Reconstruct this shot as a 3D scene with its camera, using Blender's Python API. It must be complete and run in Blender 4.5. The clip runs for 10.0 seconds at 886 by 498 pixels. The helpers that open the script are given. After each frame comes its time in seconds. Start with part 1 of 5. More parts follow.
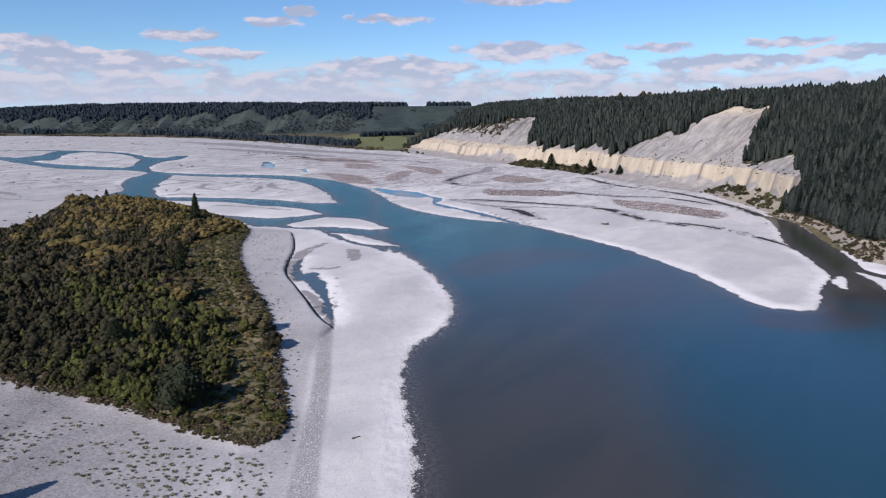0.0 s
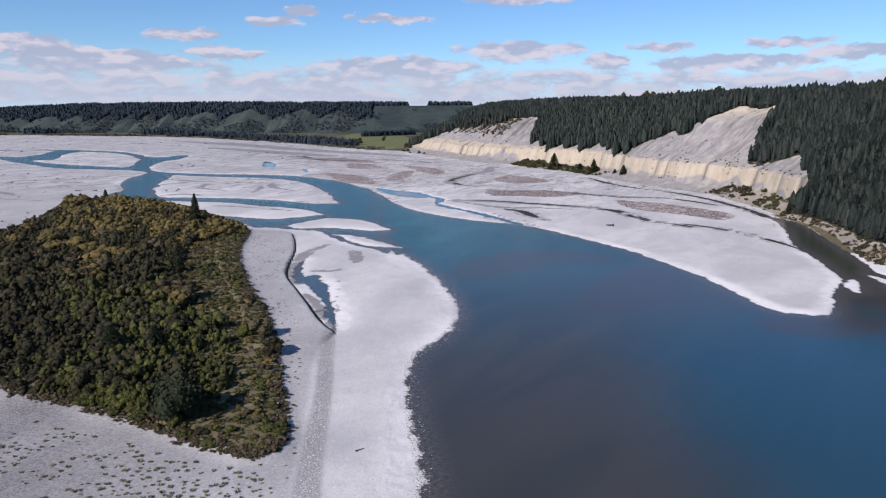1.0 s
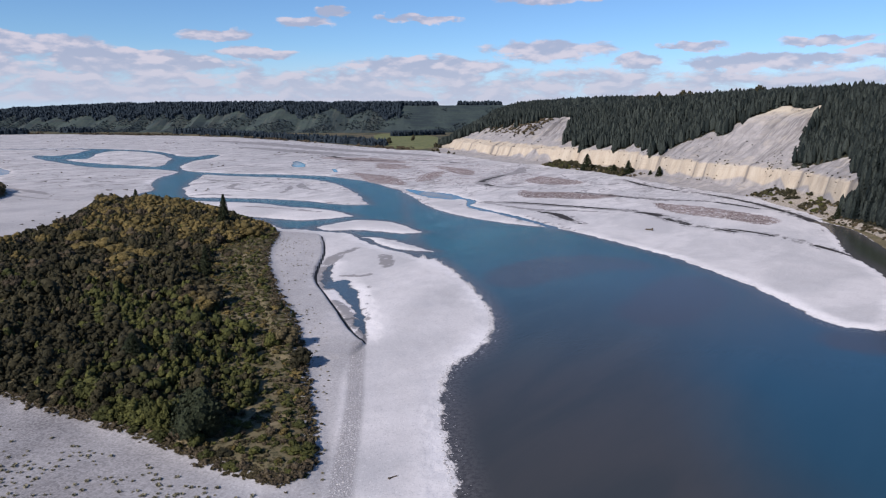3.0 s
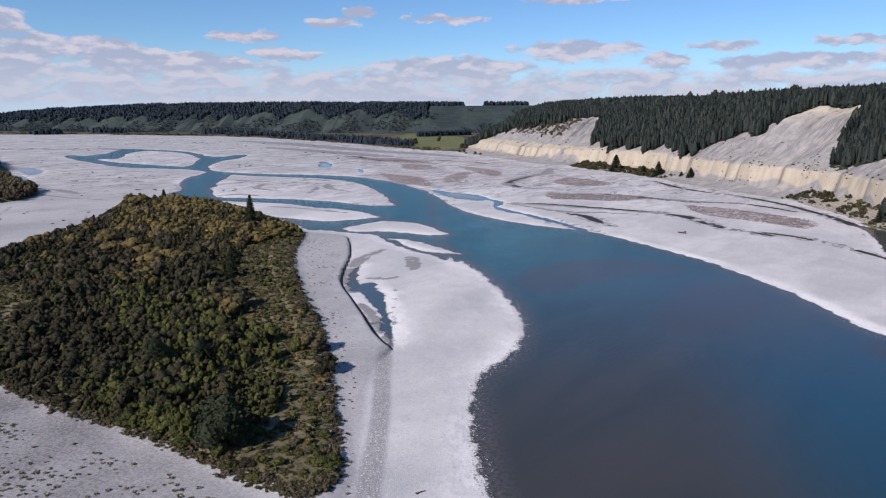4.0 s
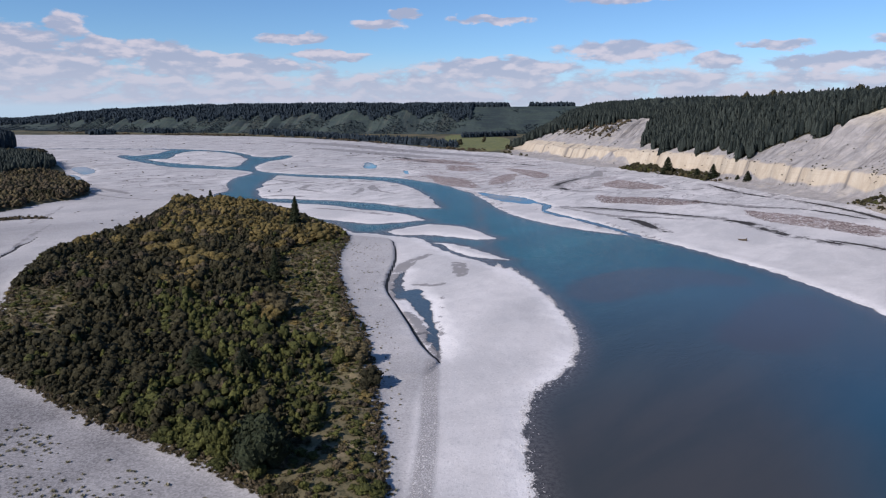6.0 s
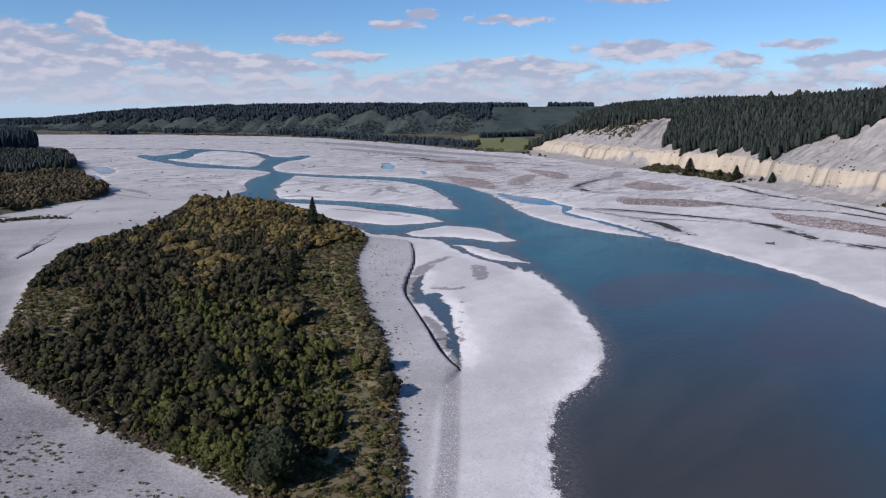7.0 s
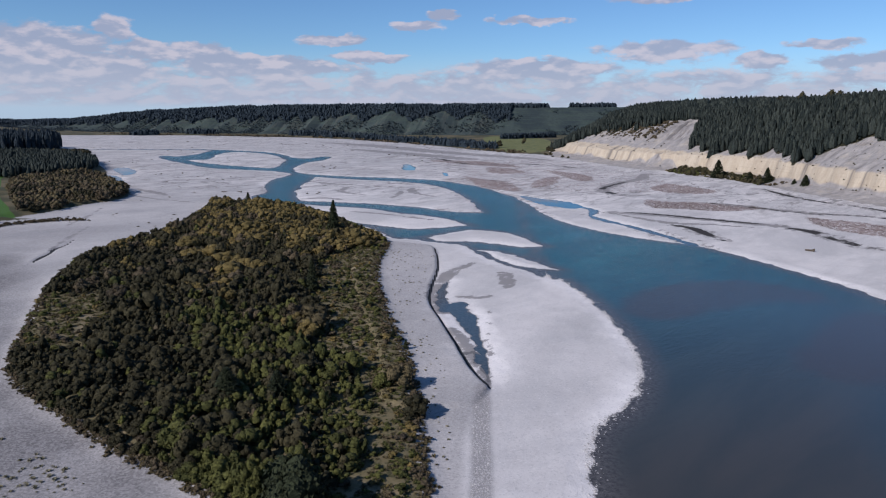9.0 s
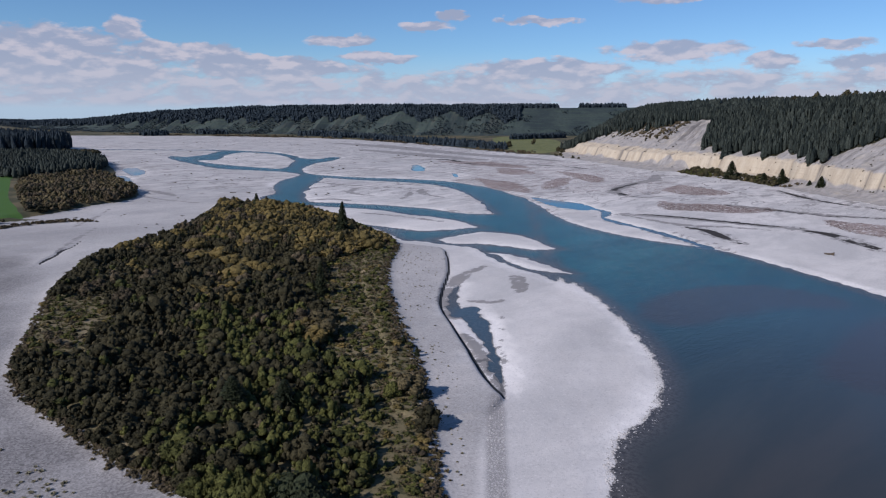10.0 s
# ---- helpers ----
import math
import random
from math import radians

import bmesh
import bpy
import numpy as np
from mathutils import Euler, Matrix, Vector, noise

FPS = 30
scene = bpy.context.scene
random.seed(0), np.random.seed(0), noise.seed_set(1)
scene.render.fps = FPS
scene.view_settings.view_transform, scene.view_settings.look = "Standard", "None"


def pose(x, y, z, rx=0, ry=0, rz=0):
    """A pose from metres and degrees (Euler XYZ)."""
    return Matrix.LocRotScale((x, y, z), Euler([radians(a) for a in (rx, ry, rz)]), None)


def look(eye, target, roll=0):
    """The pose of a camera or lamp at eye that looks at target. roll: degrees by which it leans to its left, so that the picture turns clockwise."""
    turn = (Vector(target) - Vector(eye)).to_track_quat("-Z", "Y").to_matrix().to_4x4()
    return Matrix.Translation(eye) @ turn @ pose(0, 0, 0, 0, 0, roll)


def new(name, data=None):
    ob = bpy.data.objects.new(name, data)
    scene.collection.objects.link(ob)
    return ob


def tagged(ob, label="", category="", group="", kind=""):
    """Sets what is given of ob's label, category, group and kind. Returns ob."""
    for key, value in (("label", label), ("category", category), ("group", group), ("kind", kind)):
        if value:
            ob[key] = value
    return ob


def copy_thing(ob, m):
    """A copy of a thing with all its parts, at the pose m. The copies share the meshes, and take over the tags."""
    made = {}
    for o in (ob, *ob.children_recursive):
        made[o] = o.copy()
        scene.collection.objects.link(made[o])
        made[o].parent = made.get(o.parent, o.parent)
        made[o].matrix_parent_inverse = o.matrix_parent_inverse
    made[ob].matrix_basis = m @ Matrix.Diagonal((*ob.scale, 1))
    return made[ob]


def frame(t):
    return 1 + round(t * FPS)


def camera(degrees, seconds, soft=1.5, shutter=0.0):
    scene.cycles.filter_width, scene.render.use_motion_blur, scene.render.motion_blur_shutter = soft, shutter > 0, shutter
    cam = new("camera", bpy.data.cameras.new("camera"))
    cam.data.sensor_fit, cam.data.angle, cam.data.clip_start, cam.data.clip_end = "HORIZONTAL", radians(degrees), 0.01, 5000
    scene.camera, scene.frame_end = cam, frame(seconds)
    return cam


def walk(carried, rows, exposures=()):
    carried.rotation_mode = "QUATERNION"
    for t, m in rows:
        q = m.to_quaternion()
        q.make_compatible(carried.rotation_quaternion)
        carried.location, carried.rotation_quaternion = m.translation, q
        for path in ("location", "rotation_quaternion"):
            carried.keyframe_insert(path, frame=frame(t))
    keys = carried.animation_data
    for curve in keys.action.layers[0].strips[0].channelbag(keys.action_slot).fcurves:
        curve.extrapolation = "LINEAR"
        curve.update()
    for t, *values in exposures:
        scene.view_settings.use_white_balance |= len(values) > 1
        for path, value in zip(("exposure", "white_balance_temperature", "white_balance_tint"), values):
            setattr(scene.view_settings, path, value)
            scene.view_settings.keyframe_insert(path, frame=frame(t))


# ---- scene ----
cam = camera(66.0, 10.0, soft=1.15)
ROWS = [
    (0.0, 0.0, 0.0, 70.0, -11.45, 0.35, 0.0),
    (0.5, -0.66, 2.9, 69.97, -11.47, 0.4, 0.0),
    (1.0, -1.33, 5.84, 69.94, -11.48, 0.4, 0.07),
    (1.5, -2.0, 8.81, 69.92, -11.5, 0.42, 0.12),
    (2.0, -2.72, 11.75, 69.9, -11.51, 0.45, 0.33),
    (2.5, -3.47, 14.62, 69.85, -11.51, 0.45, 1.26),
    (4.0, -5.66, 22.9, 69.68, -11.5, 0.4, 4.55),
    (4.5, -6.44, 25.58, 69.63, -11.48, 0.38, 5.41),
    (5.0, -7.31, 28.21, 69.59, -11.48, 0.4, 6.33),
    (5.5, -8.22, 30.88, 69.56, -11.46, 0.4, 7.27),
    (7.0, -11.23, 39.09, 69.51, -11.45, 0.4, 9.62),
    (7.5, -12.34, 41.85, 69.49, -11.44, 0.4, 10.04),
    (8.0, -13.5, 44.61, 69.47, -11.42, 0.4, 10.46),
    (8.5, -14.66, 47.36, 69.44, -11.41, 0.4, 10.88),
    (9.0, -15.81, 50.14, 69.41, -11.39, 0.4, 11.25),
    (9.5, -16.95, 52.89, 69.38, -11.38, 0.4, 11.61),
    (10.0, -18.06, 55.62, 69.35, -11.36, 0.4, 11.97),
]
walk(cam, [(t, pose(x, y, z, 90 + pitch, 0, yaw) @ pose(0, 0, 0, 0, 0, roll)) for t, x, y, z, pitch, roll, yaw in ROWS],
     exposures=[(0.0, 0.08, 6250, 17), (4.5, 0.0, 6250, 17), (7.0, -0.06, 6150, 16), (10.0, -0.22, 6100, 16)])

# ---- light ----
SUN_AZ, SUN_EL = 220.0, 34.0          # degrees clockwise from +y; the sun stands behind and to the left


def math_node(tree, op, a, b=None, c=None, clamp=False):
    node = tree.nodes.new("ShaderNodeMath")
    node.operation, node.use_clamp = op, clamp
    for i, v in enumerate((a, b, c)):
        if v is None:
            continue
        if isinstance(v, (int, float)):
            node.inputs[i].default_value = v
        else:
            tree.links.new(v, node.inputs[i])
    return node.outputs[0]


def mix_node(tree, fac, a, b, blend="MIX"):
    node = tree.nodes.new("ShaderNodeMix")
    node.data_type, node.blend_type = "RGBA", blend
    for socket, v in ((node.inputs[0], fac), (node.inputs[6], a), (node.inputs[7], b)):
        if isinstance(v, (int, float)):
            socket.default_value = v
        elif isinstance(v, tuple):
            socket.default_value = (*v, 1)
        else:
            tree.links.new(v, socket)
    return node.outputs[2]


def noise_node(tree, vector, scale, detail=4, rough=0.55, distort=0.0):
    node = tree.nodes.new("ShaderNodeTexNoise")
    node.inputs["Scale"].default_value, node.inputs["Detail"].default_value = scale, detail
    node.inputs["Roughness"].default_value, node.inputs["Distortion"].default_value = rough, distort
    if vector is not None:
        tree.links.new(vector, node.inputs["Vector"])
    return node.outputs["Fac"]


def ramp_node(tree, fac, low, high):
    """0 below low, 1 above high, smooth between."""
    node = tree.nodes.new("ShaderNodeMapRange")
    node.interpolation_type = "SMOOTHSTEP"
    node.inputs["From Min"].default_value, node.inputs["From Max"].default_value = low, high
    tree.links.new(fac, node.inputs["Value"])
    return node.outputs["Result"]


def scaled(tree, vector, x, y, z):
    node = tree.nodes.new("ShaderNodeMapping")
    node.inputs["Scale"].default_value = (x, y, z)
    tree.links.new(vector, node.inputs["Vector"])
    return node.outputs["Vector"]


world = bpy.data.worlds.new("sky")
scene.world = world
world.use_nodes = True
wt = world.node_tree
sky = wt.nodes.new("ShaderNodeTexSky")
sky.sky_type, sky.sun_disc = "NISHITA", False
sky.sun_elevation, sky.sun_rotation = radians(SUN_EL), radians(SUN_AZ)
sky.air_density, sky.dust_density, sky.ozone_density = 0.85, 0.1, 3.0
way = wt.nodes.new("ShaderNodeTexCoord").outputs["Generated"]
parts = wt.nodes.new("ShaderNodeSeparateXYZ")
wt.links.new(way, parts.inputs[0])
rise = parts.outputs["Z"]
haze = math_node(wt, "SUBTRACT", 1.0, ramp_node(wt, rise, 0.0, 0.09))
clear = mix_node(wt, math_node(wt, "MULTIPLY", haze, 0.8), mix_node(wt, 1.0, sky.outputs[0], (0.76, 0.98, 1.13), "MULTIPLY"), (4.9, 6.3, 7.8))
fine_way = scaled(wt, way, 1, 1, 2.6)
puffs = noise_node(wt, fine_way, 24.0, 9, 0.62, 0.2)
body = noise_node(wt, fine_way, 24.0, 4, 0.5, 0.2)
banks = noise_node(wt, scaled(wt, way, 1, 1, 5), 7.0, 4, 0.55)
# ragged outlines: directions shifted a little by noise
torn = wt.nodes.new("ShaderNodeTexNoise")
torn.inputs["Scale"].default_value, torn.inputs["Detail"].default_value = 30.0, 5
wt.links.new(scaled(wt, way, 1, 1, 2.2), torn.inputs["Vector"])
shift = wt.nodes.new("ShaderNodeVectorMath")
shift.operation = "MULTIPLY_ADD"
shift.inputs[1].default_value = (0.05, 0.05, 0.022)
wt.links.new(torn.outputs["Color"], shift.inputs[0])
wt.links.new(way, shift.inputs[2])


def cloud_bank(azimuth, elevation, half_width, half_height):
    """1 in the middle of a cloud at that bearing (degrees), 0 outside it."""
    a, e = radians(azimuth), radians(elevation)
    node = wt.nodes.new("ShaderNodeMapping")
    node.vector_type = "TEXTURE"
    node.inputs["Location"].default_value = (math.sin(a) + 0.025, math.cos(a) + 0.025, math.sin(e) + 0.011)
    node.inputs["Rotation"].default_value = (0, 0, -a)
    node.inputs["Scale"].default_value = (radians(half_width), 4.0, radians(half_height))
    wt.links.new(shift.outputs[0], node.inputs["Vector"])
    size = wt.nodes.new("ShaderNodeVectorMath")
    size.operation = "LENGTH"
    wt.links.new(node.outputs[0], size.inputs[0])
    return math_node(wt, "SUBTRACT", 1.0, ramp_node(wt, size.outputs["Value"], 0.35, 1.6))


CLOUDS = [(-41, 4.7, 6.0, 1.3), (-36.2, 5.8, 1.3, 1.1), (-40, 3.2, 5.5, 1.1), (-32.5, 4.3, 5.0, 0.8), (-26, 3.6, 6.0, 0.7), (-17.2, 4.3, 3.2, 0.45), (-20.5, 5.5, 2.8, 0.4),
          (-13.6, 6.7, 2.4, 0.45), (-11.3, 7.4, 1.2, 0.55), (-4.2, 7.1, 3.4, 0.35), (6.5, 8.6, 5.0, 0.5), (6.0, 4.8, 5.5, 0.8), (-3.5, 3.6, 5.5, 0.7), (13.0, 4.0, 1.8, 0.45),
          (17.0, 4.9, 2.6, 0.35), (26.0, 5.1, 3.0, 0.35), (22.0, 3.8, 5.5, 0.55), (31.0, 4.4, 4.0, 0.5)]
lumps = None
for spec in CLOUDS:
    one = cloud_bank(*spec)
    lumps = one if lumps is None else math_node(wt, "MAXIMUM", lumps, one)
low = math_node(wt, "SUBTRACT", 1.0, ramp_node(wt, rise, 0.040, 0.078))
cover = math_node(wt, "ADD", math_node(wt, "MULTIPLY", low, math_node(wt, "ADD", 0.18, math_node(wt, "MULTIPLY", banks, 0.34))), math_node(wt, "MULTIPLY", lumps, 0.46))
total = math_node(wt, "ADD", math_node(wt, "MULTIPLY", puffs, 0.75), cover)
cloud = ramp_node(wt, total, 0.53, 0.74)
fade = ramp_node(wt, rise, 0.0, 0.012)
shade = noise_node(wt, scaled(wt, way, 1, 1, 3), 16, 6, 0.6)
above = wt.nodes.new("ShaderNodeVectorMath")
above.operation = "ADD"
above.inputs[1].default_value = (-0.004, 0.0, 0.007)
wt.links.new(way, above.inputs[0])
crown = math_node(wt, "SUBTRACT", body, noise_node(wt, scaled(wt, above.outputs[0], 1, 1, 2.6), 24.0, 4, 0.5, 0.2))
lit = ramp_node(wt, math_node(wt, "ADD", math_node(wt, "MULTIPLY", crown, 1.6), math_node(wt, "MULTIPLY", shade, 1.0)), 0.36, 0.76)
cloud_colour = mix_node(wt, lit, (4.0, 4.4, 5.5), (6.7, 6.25, 6.65))
cloud_colour = mix_node(wt, math_node(wt, "MULTIPLY", math_node(wt, "SUBTRACT", 1.0, ramp_node(wt, rise, 0.015, 0.075)), 0.65), cloud_colour, (5.1, 5.5, 6.4))
sky_colour = mix_node(wt, math_node(wt, "MULTIPLY", math_node(wt, "MULTIPLY", cloud, fade), 0.88), clear, cloud_colour)
back = wt.nodes["Background"]
back.inputs["Strength"].default_value = 0.1
wt.links.new(sky_colour, back.inputs["Color"])

sun_data = bpy.data.lights.new("sun", "SUN")
sun_data.energy, sun_data.angle, sun_data.color = 5.0, radians(0.53), (1.0, 0.95, 0.88)
sun = new("sun", sun_data)
az, el = radians(SUN_AZ), radians(SUN_EL)
sun_way = Vector((math.sin(az) * math.cos(el), math.cos(az) * math.cos(el), math.sin(el)))
sun.matrix_world = look(sun_way * 300, (0, 0, 0))


# ---- materials ----
def material(name, rough=0.9, gloss=0.25):
    mat = bpy.data.materials.new(name)
    mat.use_nodes = True
    tree = mat.node_tree
    bsdf = tree.nodes["Principled BSDF"]
    bsdf.inputs["Roughness"].default_value = rough
    bsdf.inputs["Specular IOR Level"].default_value = gloss
    place = tree.nodes.new("ShaderNodeNewGeometry").outputs["Position"]
    return mat, tree, bsdf, place


def attribute(tree, name):
    node = tree.nodes.new("ShaderNodeAttribute")
    node.attribute_name = name
    return node.outputs["Fac"]


def bump(tree, bsdf, height, strength, distance):
    node = tree.nodes.new("ShaderNodeBump")
    node.inputs["Strength"].default_value, node.inputs["Distance"].default_value = strength, distance
    tree.links.new(height, node.inputs["Height"])
    tree.links.new(node.outputs[0], bsdf.inputs["Normal"])


def ground_material():
    mat, tree, bsdf, place = material("river_gravel", 0.95)
    turned = tree.nodes.new("ShaderNodeMapping")
    turned.inputs["Rotation"].default_value = (0, 0, radians(33))
    tree.links.new(place, turned.inputs["Vector"])
    flow = scaled(tree, turned.outputs["Vector"], 1, 0.2, 1)
    stones = tree.nodes.new("ShaderNodeTexVoronoi")
    stones.inputs["Scale"].default_value = 2.6
    tree.links.new(place, stones.inputs["Vector"])
    fine = noise_node(tree, place, 1.6, 8, 0.8)
    mid = noise_node(tree, place, 0.1, 6, 0.65)
    broad = noise_node(tree, scaled(tree, turned.outputs["Vector"], 1, 0.5, 1), 0.025, 6, 0.62, 0.5)
    streak = noise_node(tree, scaled(tree, turned.outputs["Vector"], 1, 0.4, 1), 0.09, 7, 0.68, 1.1)
    col = mix_node(tree, ramp_node(tree, broad, 0.36, 0.64), (0.475, 0.452, 0.438), (0.63, 0.59, 0.563))
    col = mix_node(tree, math_node(tree, "MULTIPLY", ramp_node(tree, mid, 0.45, 0.7), 0.3), col, (0.46, 0.428, 0.41))
    split = tree.nodes.new("ShaderNodeSeparateXYZ")
    tree.links.new(place, split.inputs[0])
    upstream = math_node(tree, "ADD", 0.05, math_node(tree, "MULTIPLY", ramp_node(tree, split.outputs["Y"], 430, 700), 0.75))
    col = mix_node(tree, math_node(tree, "MULTIPLY", ramp_node(tree, streak, 0.44, 0.64), upstream), col, (0.33, 0.305, 0.297))
    col = mix_node(tree, math_node(tree, "MULTIPLY", math_node(tree, "MULTIPLY", attribute(tree, "bleach"), ramp_node(tree, mid, 0.22, 0.52)), 0.8), col, (0.82, 0.77, 0.735))
    grey = tree.nodes.new("ShaderNodeSeparateColor")
    tree.links.new(stones.outputs["Color"], grey.inputs[0])
    speck = math_node(tree, "ADD", math_node(tree, "MULTIPLY", grey.outputs[0], 0.4), math_node(tree, "MULTIPLY", fine, 1.0))
    col = mix_node(tree, math_node(tree, "MULTIPLY", ramp_node(tree, speck, 0.74, 1.02), 0.32), col, (0.20, 0.195, 0.195))
    col = mix_node(tree, math_node(tree, "MULTIPLY", math_node(tree, "SUBTRACT", 1, ramp_node(tree, speck, 0.38, 0.58)), 0.4), col, (0.80, 0.76, 0.74))
    col = mix_node(tree, math_node(tree, "MULTIPLY", attribute(tree, "dull"), 0.92), col, mix_node(tree, ramp_node(tree, speck, 0.45, 0.95), (0.25, 0.233, 0.228), (0.11, 0.102, 0.10)))
    braid = noise_node(tree, scaled(tree, turned.outputs["Vector"], 1, 0.3, 1), 0.035, 4, 0.55, 1.2)
    thread = math_node(tree, "SUBTRACT", 1, ramp_node(tree, math_node(tree, "ABSOLUTE", math_node(tree, "SUBTRACT", braid, 0.5)), 0.005, 0.022))
    thread = math_node(tree, "MULTIPLY", thread, math_node(tree, "MULTIPLY", ramp_node(tree, split.outputs["Y"], 500, 680), ramp_node(tree, broad, 0.34, 0.5)))
    col = mix_node(tree, math_node(tree, "MULTIPLY", thread, 0.75), col, (0.13, 0.118, 0.112))
    cobble = noise_node(tree, place, 3.2, 5, 0.85)
    col = mix_node(tree, math_node(tree, "MULTIPLY", attribute(tree, "coarse"), math_node(tree, "MULTIPLY", ramp_node(tree, cobble, 0.34, 0.56), 0.9)), col, (0.24, 0.225, 0.22))
    edge = noise_node(tree, place, 0.3, 7, 0.7)
    flow_edge = noise_node(tree, flow, 0.22, 6, 0.7)

    ragged = noise_node(tree, scaled(tree, turned.outputs["Vector"], 1, 0.45, 1), 0.2, 9, 0.78)
    dry_noise = noise_node(tree, place, 0.6, 4, 0.7)

    def patch(col, name, colour, amount, spread, noise=edge):
        here = attribute(tree, name)
        reach = math_node(tree, "MULTIPLY", here, 4.0, clamp=True)
        mask = math_node(tree, "ADD", here, math_node(tree, "MULTIPLY", math_node(tree, "MULTIPLY", math_node(tree, "SUBTRACT", noise, 0.5), spread * 2), reach))
        return mix_node(tree, math_node(tree, "MULTIPLY", ramp_node(tree, mask, 0.4, 0.6), amount), col, colour)
    tuft_noise = noise_node(tree, scaled(tree, turned.outputs["Vector"], 1, 0.6, 1), 0.5, 7, 0.8)
    col = patch(col, "weed", mix_node(tree, ramp_node(tree, dry_noise, 0.4, 0.6), (0.15, 0.102, 0.088), (0.27, 0.19, 0.165)), 0.85, 1.9, tuft_noise)
    col = patch(col, "damp", (0.22, 0.203, 0.196), 0.85, 1.7, ragged)
    col = patch(col, "mud", (0.036, 0.031, 0.029), 1.0, 0.7, flow_edge)
    col = patch(col, "wet", (0.12, 0.115, 0.115), 0.85, 0.5)
    # cut banks: wet dark soil, with the scarp's shade put into the colour
    col = patch(col, "cut", (0.02, 0.02, 0.022), 0.95, 0.15)
    dry = noise_node(tree, place, 0.5, 7, 0.75)
    scrub = mix_node(tree, ramp_node(tree, dry, 0.36, 0.54), (0.046, 0.045, 0.020), (0.15, 0.122, 0.064))
    scrub = mix_node(tree, math_node(tree, "MULTIPLY", ramp_node(tree, mid, 0.52, 0.66), 0.8), scrub, (0.25, 0.195, 0.12))
    col = patch(col, "scrub", scrub, 1.0, 0.8)
    meadow = mix_node(tree, ramp_node(tree, noise_node(tree, place, 0.02, 4, 0.6), 0.42, 0.6), (0.052, 0.052, 0.026), (0.125, 0.10, 0.055))
    col = patch(col, "lowland", meadow, 1.0, 0.6)
    col = patch(col, "pasture", mix_node(tree, ramp_node(tree, mid, 0.4, 0.6), (0.10, 0.115, 0.04), (0.17, 0.165, 0.065)), 1.0, 0.3)
    col = patch(col, "paddock", mix_node(tree, fine, (0.042, 0.098, 0.016), (0.062, 0.128, 0.024)), 1.0, 0.1)
    tree.links.new(col, bsdf.inputs["Base Color"])
    bump(tree, bsdf, fine, 0.35, 0.25)
    return mat


def water_material():
    mat, tree, bsdf, place = material("river_water", 0.15)
    bsdf.inputs["Specular IOR Level"].default_value = 0.33
    bsdf.inputs["IOR"].default_value = 1.333
    gloss = math_node(tree, "SUBTRACT", 0.36, math_node(tree, "MULTIPLY", attribute(tree, "clear"), 0.21))
    tree.links.new(gloss, bsdf.inputs["Specular IOR Level"])
    shore = attribute(tree, "shore")
    turned = tree.nodes.new("ShaderNodeMapping")
    turned.inputs["Rotation"].default_value = (0, 0, radians(33))
    tree.links.new(place, turned.inputs["Vector"])
    flow = scaled(tree, turned.outputs["Vector"], 1, 0.2, 1)
    silt = noise_node(tree, flow, 0.05, 6, 0.6, 0.5)
    col = mix_node(tree, ramp_node(tree, silt, 0.35, 0.65), (0.042, 0.045, 0.045), (0.054, 0.052, 0.050))
    col = mix_node(tree, attribute(tree, "deep"), col, mix_node(tree, silt, (0.013, 0.049, 0.078), (0.024, 0.068, 0.102)))
    col = mix_node(tree, attribute(tree, "clear"), col, mix_node(tree, ramp_node(tree, silt, 0.3, 0.7), (0.006, 0.064, 0.086), (0.015, 0.100, 0.122)))
    patches = noise_node(tree, scaled(tree, turned.outputs["Vector"], 1, 0.4, 1), 0.09, 7, 0.68, 1.0)
    col = mix_node(tree, math_node(tree, "MULTIPLY", math_node(tree, "MULTIPLY", attribute(tree, "clear"), ramp_node(tree, patches, 0.45, 0.7)), 0.5), col, (0.014, 0.034, 0.048))
    col = mix_node(tree, math_node(tree, "MULTIPLY", ramp_node(tree, math_node(tree, "ADD", attribute(tree, "shoal"), math_node(tree, "MULTIPLY", math_node(tree, "SUBTRACT", patches, 0.5), 0.9)), 0.2, 0.9), 0.85), col, (0.050, 0.044, 0.044))
    col = mix_node(tree, math_node(tree, "MULTIPLY", ramp_node(tree, math_node(tree, "ADD", attribute(tree, "lagoon"), math_node(tree, "MULTIPLY", math_node(tree, "SUBTRACT", patches, 0.5), 0.5)), 0.3, 0.8), 0.8), col, (0.036, 0.040, 0.022))
    stones = noise_node(tree, place, 0.9, 6, 0.75)
    bed = mix_node(tree, ramp_node(tree, stones, 0.35, 0.7), (0.045, 0.042, 0.042), (0.12, 0.112, 0.108))
    near = math_node(tree, "ADD", shore, math_node(tree, "MULTIPLY", math_node(tree, "SUBTRACT", stones, 0.5), 7))
    col = mix_node(tree, math_node(tree, "SUBTRACT", 1, ramp_node(tree, near, 0.5, 9)), col, bed)
    # still ponds: blue of the reflected sky put into the base colour
    col = mix_node(tree, math_node(tree, "MULTIPLY", attribute(tree, "still"), 0.85), col, (0.025, 0.095, 0.15))
    tree.links.new(col, bsdf.inputs["Base Color"])
    still = math_node(tree, "SUBTRACT", 1, attribute(tree, "still"))
    tree.links.new(math_node(tree, "ADD", 0.03, math_node(tree, "MULTIPLY", still, 0.12)), bsdf.inputs["Roughness"])
    waves = math_node(tree, "MULTIPLY", noise_node(tree, flow, 0.8, 5, 0.65), math_node(tree, "MULTIPLY", still, math_node(tree, "ADD", 0.12, attribute(tree, "clear"))))
    bump(tree, bsdf, waves, 0.5, 0.5)
    return mat


